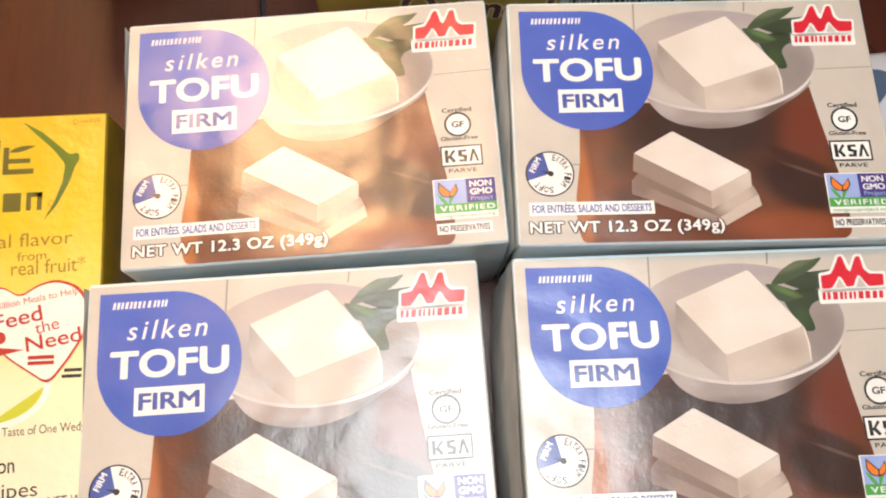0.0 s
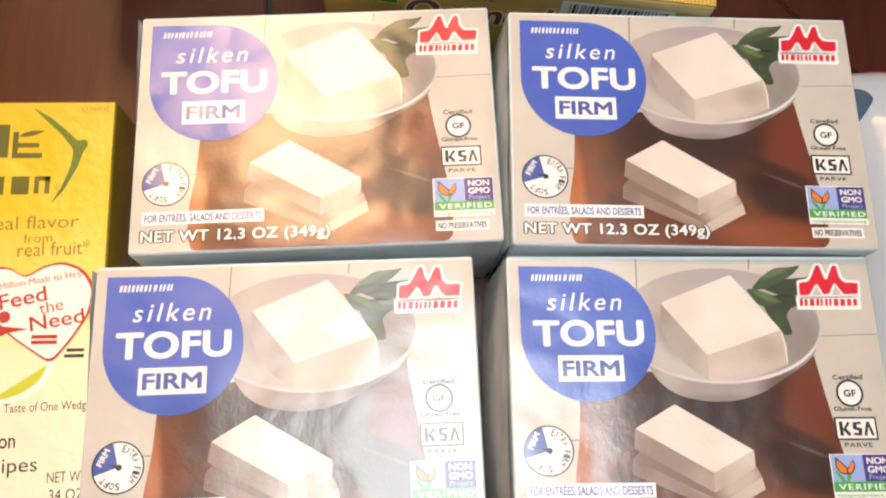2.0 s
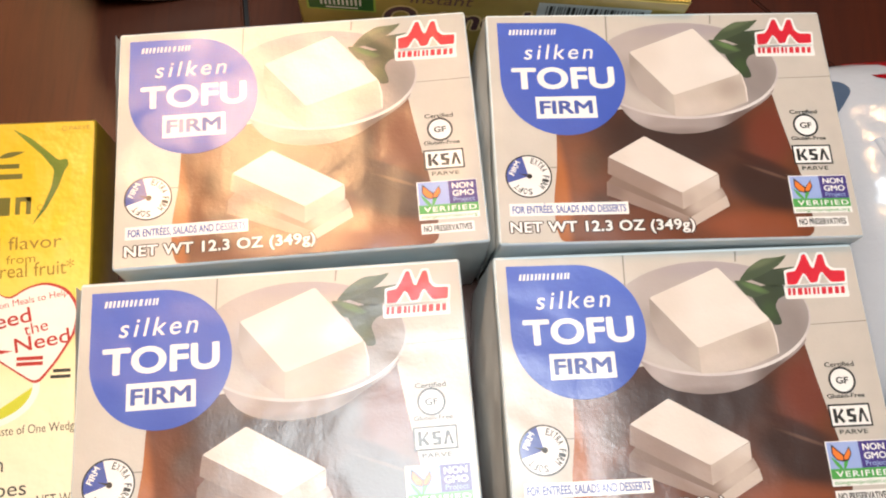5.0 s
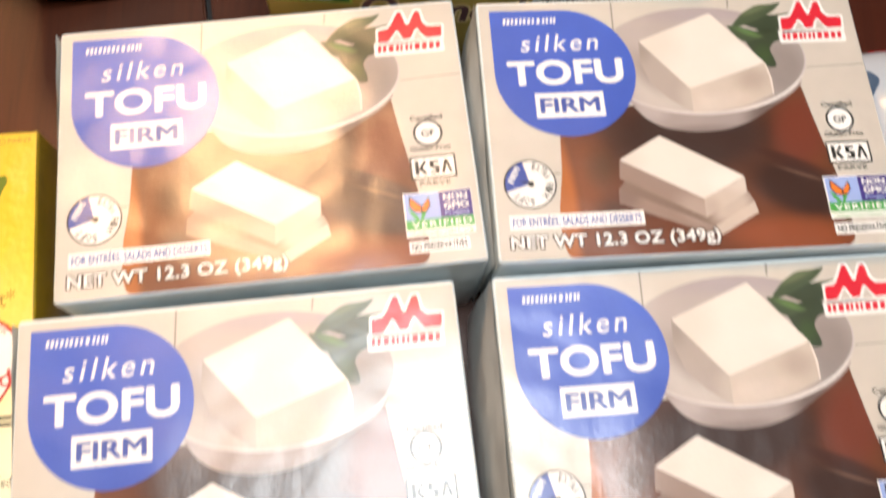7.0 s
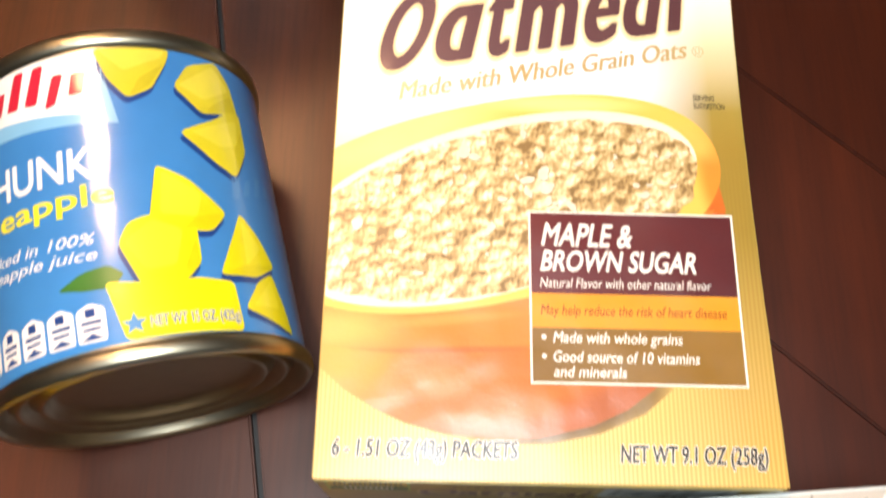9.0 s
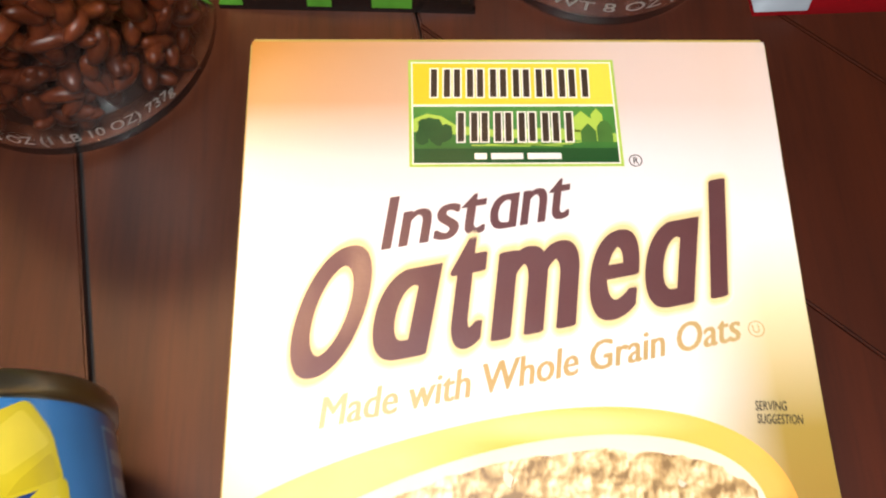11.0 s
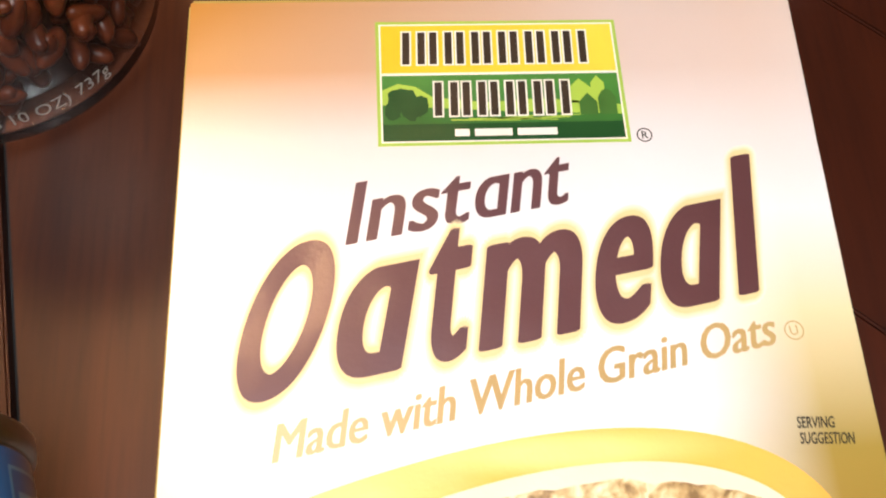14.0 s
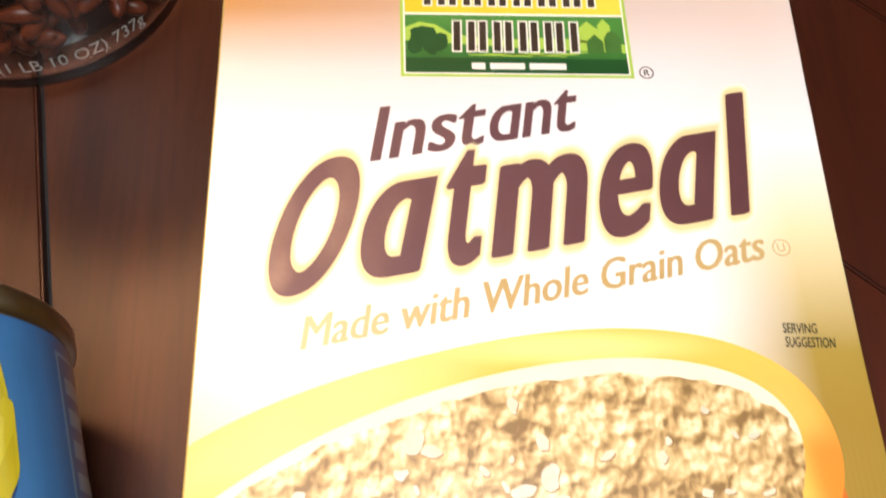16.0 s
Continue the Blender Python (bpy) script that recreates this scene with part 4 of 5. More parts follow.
FLAKE = photo("oatmeal_flake_print", "efe6d0", [(20, 60, 30, 24, 0, "f6f1e4", 0.6, 0.2)], mottle=0.16, grain=420)
FLAKE2 = photo("oatmeal_flake_shadow", "94733f", [(20, 60, 40, 30, 0, "ab8a55", 0.7, 0.2)], mottle=0.1, grain=300)
bm = bmesh.new()
count = 0
while count < 54:
    x, y = rnd.uniform(2, 92), rnd.uniform(46, 94)
    c, q = math.cos(radians(16)), math.sin(radians(16))
    u, v = (x - 44) * c + (y - 69.3) * q, -(x - 44) * q + (y - 69.3) * c
    if (u / 50) ** 2 + (v / 20) ** 2 > 1 or (x > 49 and y < 70):
        continue
    s = rnd.choice((0.7, 0.8, 1.0, 1.2, 1.5, 1.9))
    pts = rounded([(px + s * rnd.uniform(-0.3, 0.3), py + s * rnd.uniform(-0.25, 0.25)) for px, py in oval(x, y, s * rnd.uniform(0.9, 1.4), s * rnd.uniform(0.5, 0.8), turn=rnd.uniform(0, 180), n=8)], 0.3 * s, 2)
    for dx, dy, lift in ((0.14, -0.22, 0.0), (0.0, 0.0, 0.4)):
        fc = bm.faces.new([bm.verts.new(ft.at(max(px + dx, 0.5), py + dy, 8 + 0.04 * count + lift)) for px, py in pts])
        fc.material_index = 0 if lift else 1
    count += 1
fl = tagged(part("flake_print", bm, FLAKE, bowl, "pale printed oat flakes"), kind="stuff")
fl.data.materials.append(FLAKE2)
# flavour label
odraw("label_edge", [rect(50.9, 23.6, 103.3, 68.5)], O_WHITE, 13)
lab1 = odraw("label_top", [rect(51.4, 46.4, 102.8, 68.0)], O_MAROON, 14, "maroon flavour band")
lab2 = odraw("label_middle", [rect(51.4, 37.6, 102.8, 46.4)], O_AMBER, 14, "amber band")
lab3 = odraw("label_bottom", [rect(51.4, 24.1, 102.8, 37.6)], O_OLIVE, 14, "olive band")
osay("lettering", "MAPLE &", (54.0, 59.2), (77.3, 59.0), 6.4, O_WHITE, 15, weight=0.024, slant=0.28, on=lab1)
osay("lettering", "BROWN SUGAR", (53.7, 52.4), (93.0, 52.4), 5.7, O_WHITE, 15, weight=0.024, slant=0.28, on=lab1)
osay("lettering", "Natural Flavor with other natural flavor", (53.6, 48.0), (96.4, 48.0), 2.6, O_WHITE, 15, slant=0.2, on=lab1)
osay("lettering", "May help reduce the risk of heart disease", (53.6, 40.9), (99.6, 40.8), 2.7, O_RUST, 15, weight=0.006, slant=0.2, on=lab2)
osay("lettering", "Made with whole grains", (56.5, 33.9), (88.2, 33.9), 2.8, O_WHITE, 15, weight=0.012, slant=0.2, on=lab3)
osay("lettering", "Good source of 10 vitamins", (56.5, 29.1), (92.0, 29.1), 2.8, O_WHITE, 15, weight=0.012, slant=0.2, on=lab3)
osay("lettering", "and minerals", (56.5, 25.4), (74.1, 25.4), 2.7, O_WHITE, 15, weight=0.012, slant=0.2, on=lab3)
odraw("bullet", [oval(54.3, 35.2, 0.6, 0.6, n=16), oval(54.3, 30.4, 0.6, 0.6, n=16)], O_WHITE, 15, on=lab3)
osay("lettering", "6 - 1.51 OZ (43g) PACKETS", (4.3, 5.8), (47.7, 5.8), 4.1, O_DARK, 5, weight=0.03, slant=0.12, halo=O_WHITE, halo_weight=0.035)
osay("lettering", "NET WT 9.1 OZ (258g)", (71.6, 5.5), (106.2, 5.5), 4.1, O_DARK, 5, weight=0.03, slant=0.12, halo=O_WHITE, halo_weight=0.035)
# lower end of the carton
fe = Face((0, 0, 0), (1, 0, 0), (0, 0, 1), OW, OD)
end_draw = lambda name, polys, mt, layer, joined=False: print_shape(name, polys, mt, fe, layer, oat, "", joined)
end_draw("end_flap_line", [rect(0.8, 24.5, WO - 0.8, 24.9)], O_SHADE, 1)
end_draw("panel_edge", [rect(2.6, 34.0, 22.6, 49.4)], O_LIME, 1.4)
end_draw("panel_bottom", [rect(3.2, 34.6, 22.0, 41.8)], O_GREEN, 2.4)
end_draw("panel_top", [rect(3.2, 42.2, 22.0, 48.8)], O_YEL, 2.4)
end_draw("brand_mark", [rect(6.6 + 1.25 * k, 37.0, 7.2 + 1.25 * k, 40.8) for k in range(10)], O_WHITE, 3.4)
end_draw("brand_mark", [rect(4.6 + 1.2 * k, 43.4, 5.2 + 1.2 * k, 47.4) for k in range(14)], O_DARK, 3.4)
end_draw("brand_bar", [rect(8.0, 35.3, 17.4, 36.0)], O_WHITE, 3.4)
write("lettering", "Instant", (32.5, 41.0), (50.5, 41.0), 5.6, O_TEXT, fe, 2, oat, slant=0.2)
write("lettering", "Oatmeal", (25.0, 26.5), (68.0, 28.5), 12.0, O_TEXT, fe, 2, oat, weight=0.03, slant=0.2, halo=O_HALO, halo_weight=0.05)
end_draw("barcode_plate", [rect(69, 28, 101, 46)], O_BAR, 1.4)
rb = random.Random(8)
bars, x = [], 71.5
while x < 98.5:
    w = rb.choice((0.3, 0.3, 0.6, 0.9))
    bars.append(rect(x, 31, x + w, 44.5))
    x += w + rb.choice((0.3, 0.5, 0.8))
tagged(end_draw("barcode", bars, O_DARK, 2.4, True), kind="stuff")
# far end flaps, a little lifted
part("end_flap", box(0.5 / 1000, OH + 0.0001, 0.0005, OW - 0.0005, OH + 0.0009, OD - 0.0008, 0.0002, 1), O_SIDE, oat)
# ---- pineapple can ----
C_BLUE = ink("can_label_blue", "4183c2", "3a79b9", "Y", 0.0, 0.08, rough=0.32, crinkle=0.16, coat=0.7, coat_rough=0.09)
C_WHITE = ink("can_label_white", "efece8", rough=0.32, crinkle=0.16, coat=0.7, coat_rough=0.09)
C_PALE = ink("can_label_pale_blue", "7fb4d8", rough=0.32, crinkle=0.16, coat=0.7, coat_rough=0.09)
C_RED = ink("can_label_red", "c4253a", rough=0.32, crinkle=0.16, coat=0.7, coat_rough=0.09)
C_YEL = ink("can_label_yellow", "e6da14", "cdbf34", "Y", 0.03, 0.075, rough=0.32, crinkle=0.16, coat=0.7, coat_rough=0.09, mottle=0.1)
C_YEL2 = ink("can_label_yellow_lit", "ebe12c", "d8cb48", "Y", 0.03, 0.075, rough=0.32, crinkle=0.16, coat=0.7, coat_rough=0.09, mottle=0.08)
C_YEL3 = ink("can_label_yellow_deep", "dfd212", "bfb02c", "Y", 0.03, 0.075, rough=0.32, crinkle=0.16, coat=0.7, coat_rough=0.09, mottle=0.12)
C_LEAF = ink("can_label_leaf", "3f6f2b", rough=0.32, crinkle=0.16, coat=0.7, coat_rough=0.09)
C_NAVY = ink("can_label_navy", "1f3f7c", rough=0.32, crinkle=0.16, coat=0.7, coat_rough=0.09)
C_GHOST = ink("can_label_ghost", "4b86bf", rough=0.32, crinkle=0.16, coat=0.7, coat_rough=0.09)
tin = plain("tin_plate", "a8a28e", 0.36, 1.0, grain=240, vary=0.06, bump=0.02)
CR, CL = 0.0389, 0.085
can = thing("pineapple_can", pose(-0.0457, 0.2163, 0, 0, 0, 14.5), "blue pineapple chunk can lying on its side, bare tin end", "food can")
lying = Matrix.Translation((0, 0, CR)) @ Matrix.Rotation(radians(-90), 4, "X")


def lay(bm):
    bmesh.ops.transform(bm, matrix=lying, verts=bm.verts)
    return bm


r = 0.0376
smooth(part("body", lay(lathe([(r - 0.004, 0.008), (r, 0.0046), (r, CL - 0.0046), (r - 0.004, CL - 0.008)])), tin, can), 40)


def tin_end():
    """A rolled rim with a sunk, ringed end panel."""
    prof = [(r, 0.0046), (CR - 0.0002, 0.0040), (CR, 0.0028), (CR, 0.0012), (CR - 0.0006, 0.0002), (CR - 0.0013, 0.0), (CR - 0.0020, 0.0004), (CR - 0.0026, 0.0014), (CR - 0.0029, 0.0038)]
    prof += [(q * 0.874, z) for q, z in ((0.0395, 0.0050), (0.0385, 0.0042), (0.0374, 0.0026), (0.0362, 0.0026), (0.0350, 0.0042), (0.0338, 0.0052), (0.0326, 0.0046), (0.0314, 0.0032), (0.0302, 0.0030), (0.0290, 0.0044), (0.0278, 0.0058), (0.0260, 0.0062), (0.0, 0.0062))]
    return prof


smooth(part("tin_end", lay(lathe(tin_end(), 128)), tin, can, "ringed bare tin end"), 70)
smooth(part("tin_end", lay(lathe([(q, CL - z) for q, z in tin_end()], 128)), tin, can), 70)
# label tube
bm = bmesh.new()
rl = r + 0.00015
cols = [[bm.verts.new((rl * math.cos(2 * math.pi * k / 128), rl * math.sin(2 * math.pi * k / 128), z)) for k in range(128)] for z in (0.0052, CL - 0.0052)]
for k in range(128):
    bm.faces.new((cols[0][k], cols[0][(k + 1) % 128], cols[1][(k + 1) % 128], cols[1][k]))
bmesh.ops.recalc_face_normals(bm, faces=bm.faces)
can_label = smooth(part("label", lay(bm), C_BLUE, can, "blue paper label with yellow fruit"))
cf = Wrap(rl + 0.00005, CR)
K = rl * 1000 * math.pi / 180


def cdraw(name, polys, mt, layer, r_=0.0):
    """Shapes given by degrees round the can and millimetres along it."""
    ps = [[(a * K, min(max(s, 5.3), CL * 1000 - 5.3)) for a, s in p] for p in polys]
    if r_:
        ps = [rounded(p, r_, 3) for p in ps]
    return smooth(print_shape(name, ps, mt, cf, layer, can_label))


def csay(body, a0, s0, a1, s1, cap, mt, layer, **kw):
    return write("lettering", body, (a0 * K, s0), (a1 * K, s1), cap, mt, cf, layer, can_label, **kw)


cdraw("brand_panel", [[(-62, 64), (-31, 62.5), (13, 58.8), (8, 79.7), (-62, 79.7)]], C_PALE, 1)
cdraw("brand_panel", [[(-60, 68), (-30, 66.5), (9, 61.6), (6, 79.7), (-60, 79.7)]], C_WHITE, 2)
cdraw("brand_mark", [[(-44, 70), (-40, 69.6), (-33, 79), (-38, 79)], [(-36, 69.6), (-31, 69.2), (-28, 75.2), (-33, 75.4)], [(-28, 69.2), (-23, 68.8), (-19, 78.6), (-23, 78.6)], [(-20, 68.6), (-15, 68), (-11, 78.2), (-15, 78.4)], [(-12, 66), (-8, 66.5), (-4, 74.5), (-8, 74.5)], [(-3, 68), (2, 68), (4, 74), (-1, 74)]], C_RED, 3, 0.8)
csay("CHUNK", -50, 47.6, 2.5, 45.6, 8.4, C_WHITE, 2, weight=0.02)
csay("Pineapple", -58, 40.2, 8, 38.6, 5.6, C_YEL2, 2, weight=0.02)
csay("packed in 100%", -52, 32.6, 0, 29.2, 2.8, C_WHITE, 2, slant=0.25, weight=0.006)
csay("pineapple juice", -54, 29.0, 0, 25.4, 2.8, C_WHITE, 2, slant=0.25, weight=0.006)
cdraw("leaf", [[(-15, 20.2), (-6, 23.0), (3, 23.6), (8, 21), (4, 18.0), (-6, 18.6)]], C_LEAF, 2, 1.0)
chunks = [[(7, 79.7), (35, 79.7), (33, 76.0), (26, 68), (17, 65.3), (11, 71)],
          [(34, 69.2), (41, 76), (55, 79.7), (61, 74), (63, 65.3), (44, 62.4)],
          [(33.4, 56.3), (49, 61.4), (58, 65.6), (64, 66.2), (63.6, 54.6), (55, 45.8), (46, 49)],
          [(23, 47.2), (34, 43.4), (47, 35.0), (40, 30.0), (28, 30), (18, 32.5)],
          [(7, 28.1), (11, 33), (19, 34.6), (34, 31.4), (34, 22), (25, 15.8), (14, 15.8)],
          [(53, 35.9), (61, 30.4), (68, 23.2), (56, 19.2), (40, 19.0)],
          [(48, 11.0), (56, 18), (65, 21.3), (70, 13), (73, 6.0)],
          [(1, 19.6), (24, 17), (30, 18.4), (45, 17.4), (46, 5.3), (6, 5.4)]]
cdraw("fruit_shade", [[(a - 0.8, s - 1.7) for a, s in p] for p in chunks[:7]], C_NAVY, 1, 1.6)
cdraw("fruit_chunk", chunks, C_YEL, 2.4, 1.6)
cdraw("fruit_facet", [[(9, 79.4), (33, 79.4), (31, 77), (17, 73)], [(36, 69.8), (53, 78), (60, 72), (46, 66.6)], [(38, 56.8), (61, 63.4), (59, 55.6), (50, 53.6)], [(24.5, 45.6), (38, 39.6), (35, 33.6), (22, 34.4)], [(9, 28.4), (19, 33.2), (29, 30.2), (25, 21.6), (15, 21)], [(53, 34), (61, 27.4), (52, 21.6)], [(52, 12), (64, 19.6), (66, 12)]], C_YEL2, 3.4, 1.2)
cdraw("fruit_facet", [[(18, 66), (25, 68.6), (32, 75.4), (22, 71)], [(46, 63.2), (62, 66), (60, 70.5), (50, 66)], [(56, 46.6), (62.5, 53.6), (63, 61), (57, 54)], [(29, 30.4), (40, 30.6), (46, 35), (35, 33.6)], [(26, 16.6), (33.4, 22), (33, 28), (28, 21)], [(42, 19.4), (56, 19.8), (66, 23.2), (51, 22)]], C_YEL3, 3.6, 1.0)
cdraw("ghost_mark", [[(51, 39.5), (55, 40), (57, 46.5), (53, 46)], [(57, 41), (61, 42), (63, 46.5), (60, 46)], [(64, 42.0), (68, 43), (70, 48.5), (67, 48.5)], [(71, 43.5), (75, 44.5), (76, 47.5), (73, 47.5)]], C_GHOST, 1, 0.8)
csay("NET WT 15 OZ. (425g)", 14, 7.8, 45, 7.9, 2.5, C_NAVY, 4, weight=0.004, halo=C_WHITE, halo_weight=0.04)
cdraw("star_mark", [[(9.0 + (3.4 if k % 2 == 0 else 1.5) * math.sin(math.pi * k / 5) * 1.2, 9.0 + (2.6 if k % 2 == 0 else 1.1) * math.cos(math.pi * k / 5)) for k in range(10)]], C_GHOST, 4)
for k, a in enumerate((-49, -37.5, -26.2, -15.2, -4.6)):
    s = 8.9 - 0.35 * k
    cdraw("facts_badge", [[(a - 4.9, s - 0.6), (a + 4.9, s - 0.8), (a + 4.9, s + 6.6), (a, s + 8.2), (a - 4.9, s + 6.8)]], C_WHITE, 2, 0.9)
    cdraw("facts_bar", [[(a - 1.8, s + 5.0), (a + 1.5, s + 5.0), (a + 1.5, s + 7.0), (a - 1.8, s + 7.0)], [(a - 3.4, s + 3.4), (a + 3.4, s + 3.3), (a + 3.4, s + 4.2), (a - 3.4, s + 4.2)], [(a - 3.0, s + 1.9), (a + 3.0, s + 1.9), (a + 3.0, s + 2.6), (a - 3.0, s + 2.6)]], C_NAVY, 3)
    cdraw("facts_foot", [[(a - 4.0, s - 0.2), (a, s + 1.3), (a + 4.0, s - 0.2)]], C_NAVY, 3)
side_lines = [[(83.4, 22), (84.6, 22), (84.6, 77), (83.4, 77)], [(104, 22), (104.6, 22), (104.6, 77), (104, 77)], [(84, 76.4), (104, 76.4), (104, 77), (84, 77)]]
cdraw("side_panel", side_lines, C_PALE, 1)
for k in range(9):
    cdraw("side_bar", [[(87, 70 - 5.4 * k), (101 - 3 * (k % 3), 70 - 5.4 * k), (101 - 3 * (k % 3), 73 - 5.4 * k), (87, 73 - 5.4 * k)]], C_PALE, 1)
# ---- drink-mix box ----
L_FRONT, lb_ = shader("lemon_box_front", 0.38, 0, 0.6, 0.26)
wire(L_FRONT, ramp(L_FRONT, gradient(L_FRONT, "Y", 0.0, 0.13), [(0.0, hexa("e6dfcb")), (0.38, hexa("eadfb8")), (0.58, hexa("e2c85a")), (0.72, hexa("ddb91e")), (1.0, hexa("d2ad1a"))]), lb_.inputs["Base Color"])
bumped(L_FRONT, lb_, noise_tex(L_FRONT, coords(L_FRONT), 60.0, 4), 0.5, 0.003)
L_SIDE = ink("lemon_box_side", "a08a14", "8a7512", "Y", 0.0, 0.13, mottle=0.2)
L_GOLD = ink("lemon_lettering_olive", "6a6426")
L_GREEN = ink("lemon_arc_green", "3f5a1e", "6f7d1c", "Y", 0.09, 0.12)
L_BROWN = ink("lemon_lettering_brown", "9a7a2a")
L_RED = ink("lemon_heart_red", "b9382a")
L_WHITE = ink("lemon_heart_white", "f3efe4")
L_LIME = ink("lemon_slice_green", "b7c02a", "d8d24a", "Y", 0.03, 0.06)
L_DARK = ink("lemon_lettering_black", "3a372f")
LW, LH, LD = 0.0985, 0.132, 0.0255
lm = pose(-0.107, 0.096, 0, 0, 0, 5.9) @ Matrix.Translation((-0.045, -0.065, 0))
lem = thing("drink_mix_box", lm, "yellow and white lemon drink-mix box with a printed heart", "food carton")
smooth(part("carton", box(0, -0.004, 0, 0.0962, 0.1262, LD, 0.0008, 3), L_SIDE, lem, "olive-yellow carton sides"), 50)
lf = Face((0, 0, LD), (1, 0, 0), (0, 1, 0), LW, LH)


def ldraw(name, polys, mt, layer, label="", joined=False):
    return print_shape(name, polys, mt, lf, layer, lem, label, joined)


def lsay(body, a, b_, cap, mt, **kw):
    return write("lettering", body, a, b_, cap, mt, lf, kw.pop("layer", 3), kw.pop("on", lem), **kw)


ldraw("front_panel", [rect(0.6, -3.4, 95.6, 125.6)], L_FRONT, 1, "front fading from yellow to cream")
arc = [(72.4, 124.2), (78, 121), (83, 116.6), (86.0, 113.9), (88.2, 114.6), (88.9, 112.6), (87.6, 110.6), (86.2, 106), (83, 99.5), (79.2, 94.8), (82, 100), (84.2, 106), (84.8, 111.2), (81, 116), (76, 120.6)]
ldraw("swirl", [rounded(arc, 1.0)], L_GREEN, 2)
ldraw("brand_mark", [rect(46, 109, 52, 119), rect(54, 109, 60, 119), rect(62, 109, 66.4, 119), rect(67.4, 108.8, 69.0, 116.8), rect(69.0, 108.8, 76.0, 110.4), rect(69.0, 112.0, 75.0, 113.4), leaf_shape(69, 115.4, 76.4, 117.0, 0.9)], L_GOLD, 2)
ldraw("brand_mark", [rect(40 + 7 * k, 98.0, 45 + 7 * k, 103.4) for k in range(5)] + [rect(74.4, 98.2, 75.8, 103.4), rect(75.8, 102.0, 78.8, 103.4), rect(77.4, 98.2, 78.8, 103.4)], L_GOLD, 2)
ldraw("trade_ring", hoop(81.4, 100.0, 0.7, 0.9, 18), L_BROWN, 2, joined=True)
ldraw("trade_ring", hoop(87.2, 123.6, 0.55, 0.75, 18), L_BROWN, 2, joined=True)
lsay("PARVE", (88.6, 123.0), (94.4, 123.2), 1.3, L_BROWN)
lsay("real flavor", (62.0, 87.6), (87.7, 88.3), 4.0, L_BROWN)
lsay("from", (72.8, 83.9), (80.7, 84.2), 2.6, L_BROWN, weight=-0.005)
lsay("real fruit*", (71.4, 79.9), (91.4, 80.6), 4.2, L_BROWN)
heart = [(82.7, 49.8), (72, 57), (62, 66), (60, 72), (63, 76.6), (69, 77.4), (74, 74.0), (78.5, 77.2), (84, 78.6), (90, 76.4), (93.4, 71), (92.6, 64), (88, 56.4)]
ldraw("heart_edge", [rounded(heart, 2.5)], L_RED, 2)
hc = Vector((77.5, 65.0))
white_heart = ldraw("heart", [rounded([tuple(hc + (Vector(p) - hc) * 0.95) for p in heart], 2.5)], L_WHITE, 3.2, "white heart with red edge")
lsay("Million Meals to Help", (67.4, 70.6), (90.0, 74.4), 1.9, L_RED, layer=4, on=white_heart)
lsay("Feed", (68.0, 65.0), (80.6, 67.6), 4.4, L_RED, layer=4, on=white_heart, weight=0.01)
lsay("the", (78.9, 63.6), (85.2, 65.0), 3.4, L_RED, layer=4, on=white_heart)
lsay("Need", (76.6, 59.0), (91.2, 61.4), 4.2, L_RED, layer=4, on=white_heart, weight=0.01)
ldraw("lettering_bar", [rect(77.0, 56.9, 84.0, 57.9), rect(77.0, 55.4, 84.0, 56.4)], L_RED, 4)
ldraw("heart_figure", [oval(69.2, 63.0, 1.7, 1.7, n=20), [(60, 60.5), (68, 60.6), (76, 59.6), (70, 58.4), (64, 55)]], L_RED, 4.4)
ldraw("lemon_slice", [oval(66, 50, 17.5, 11.5, -95, 4)], L_LIME, 1.6, "printed green-yellow slice")
ldraw("slice_rind", [oval(66, 50, 17.5, 11.5, -95, 4, n=30) + oval(66, 50, 15.6, 9.8, 4, -95, n=30)], L_WHITE, 1.8)
ldraw("lettering_bar", [rect(86.8, 53.2, 91.5, 54.1), rect(86.2, 51.6, 91.5, 52.5)], L_DARK, 4.4)
lsay("Taste of One Wedge", (71.2, 37.0), (94.2, 37.8), 2.5, L_DARK)
lsay("on", (70.6, 27.6), (75.0, 27.8), 4.2, L_DARK, weight=0.01)
lsay("recipes", (64.0, 21.0), (81.2, 21.6), 4.0, L_DARK)
lsay("NET WT", (84.0, 18.4), (94.4, 18.8), 3.0, L_DARK)
lsay(".34 OZ", (84.0, 13.8), (94.0, 14.2), 3.0, L_DARK)
lsay("(9.6g)", (84.4, 9.2), (92.6, 9.4), 3.0, L_DARK)
# ---- jars behind the oatmeal ----
glass, gl = shader("jar_glass", 0.03)
gl.inputs["Transmission Weight"].default_value = 1.0
gl.inputs["IOR"].default_value = 1.45
gl.inputs["Base Color"].default_value = (0.97, 0.98, 0.97, 1)
bean_mat, bb = shader("bean_skin", 0.3)
bb.inputs["Specular IOR Level"].default_value = 0.18
gi = node(bean_mat, "ShaderNodeNewGeometry")
wire(bean_mat, mixed(bean_mat, noise_tex(bean_mat, coords(bean_mat), 300.0, 3), ramp(bean_mat, gi.outputs["Random Per Island"], [(0.0, hexa("331206")), (0.5, hexa("4c1e0c")), (1.0, hexa("632a12"))]), hexa("3a1508")), bb.inputs["Base Color"])
syrup = plain("dark_syrup", "1c0a06", 0.2)
lid_mat = plain("jar_lid", "5a5650", 0.35, 0.8)
J_TEXT = plain("jar_lettering", "b9b6b0", 0.4)


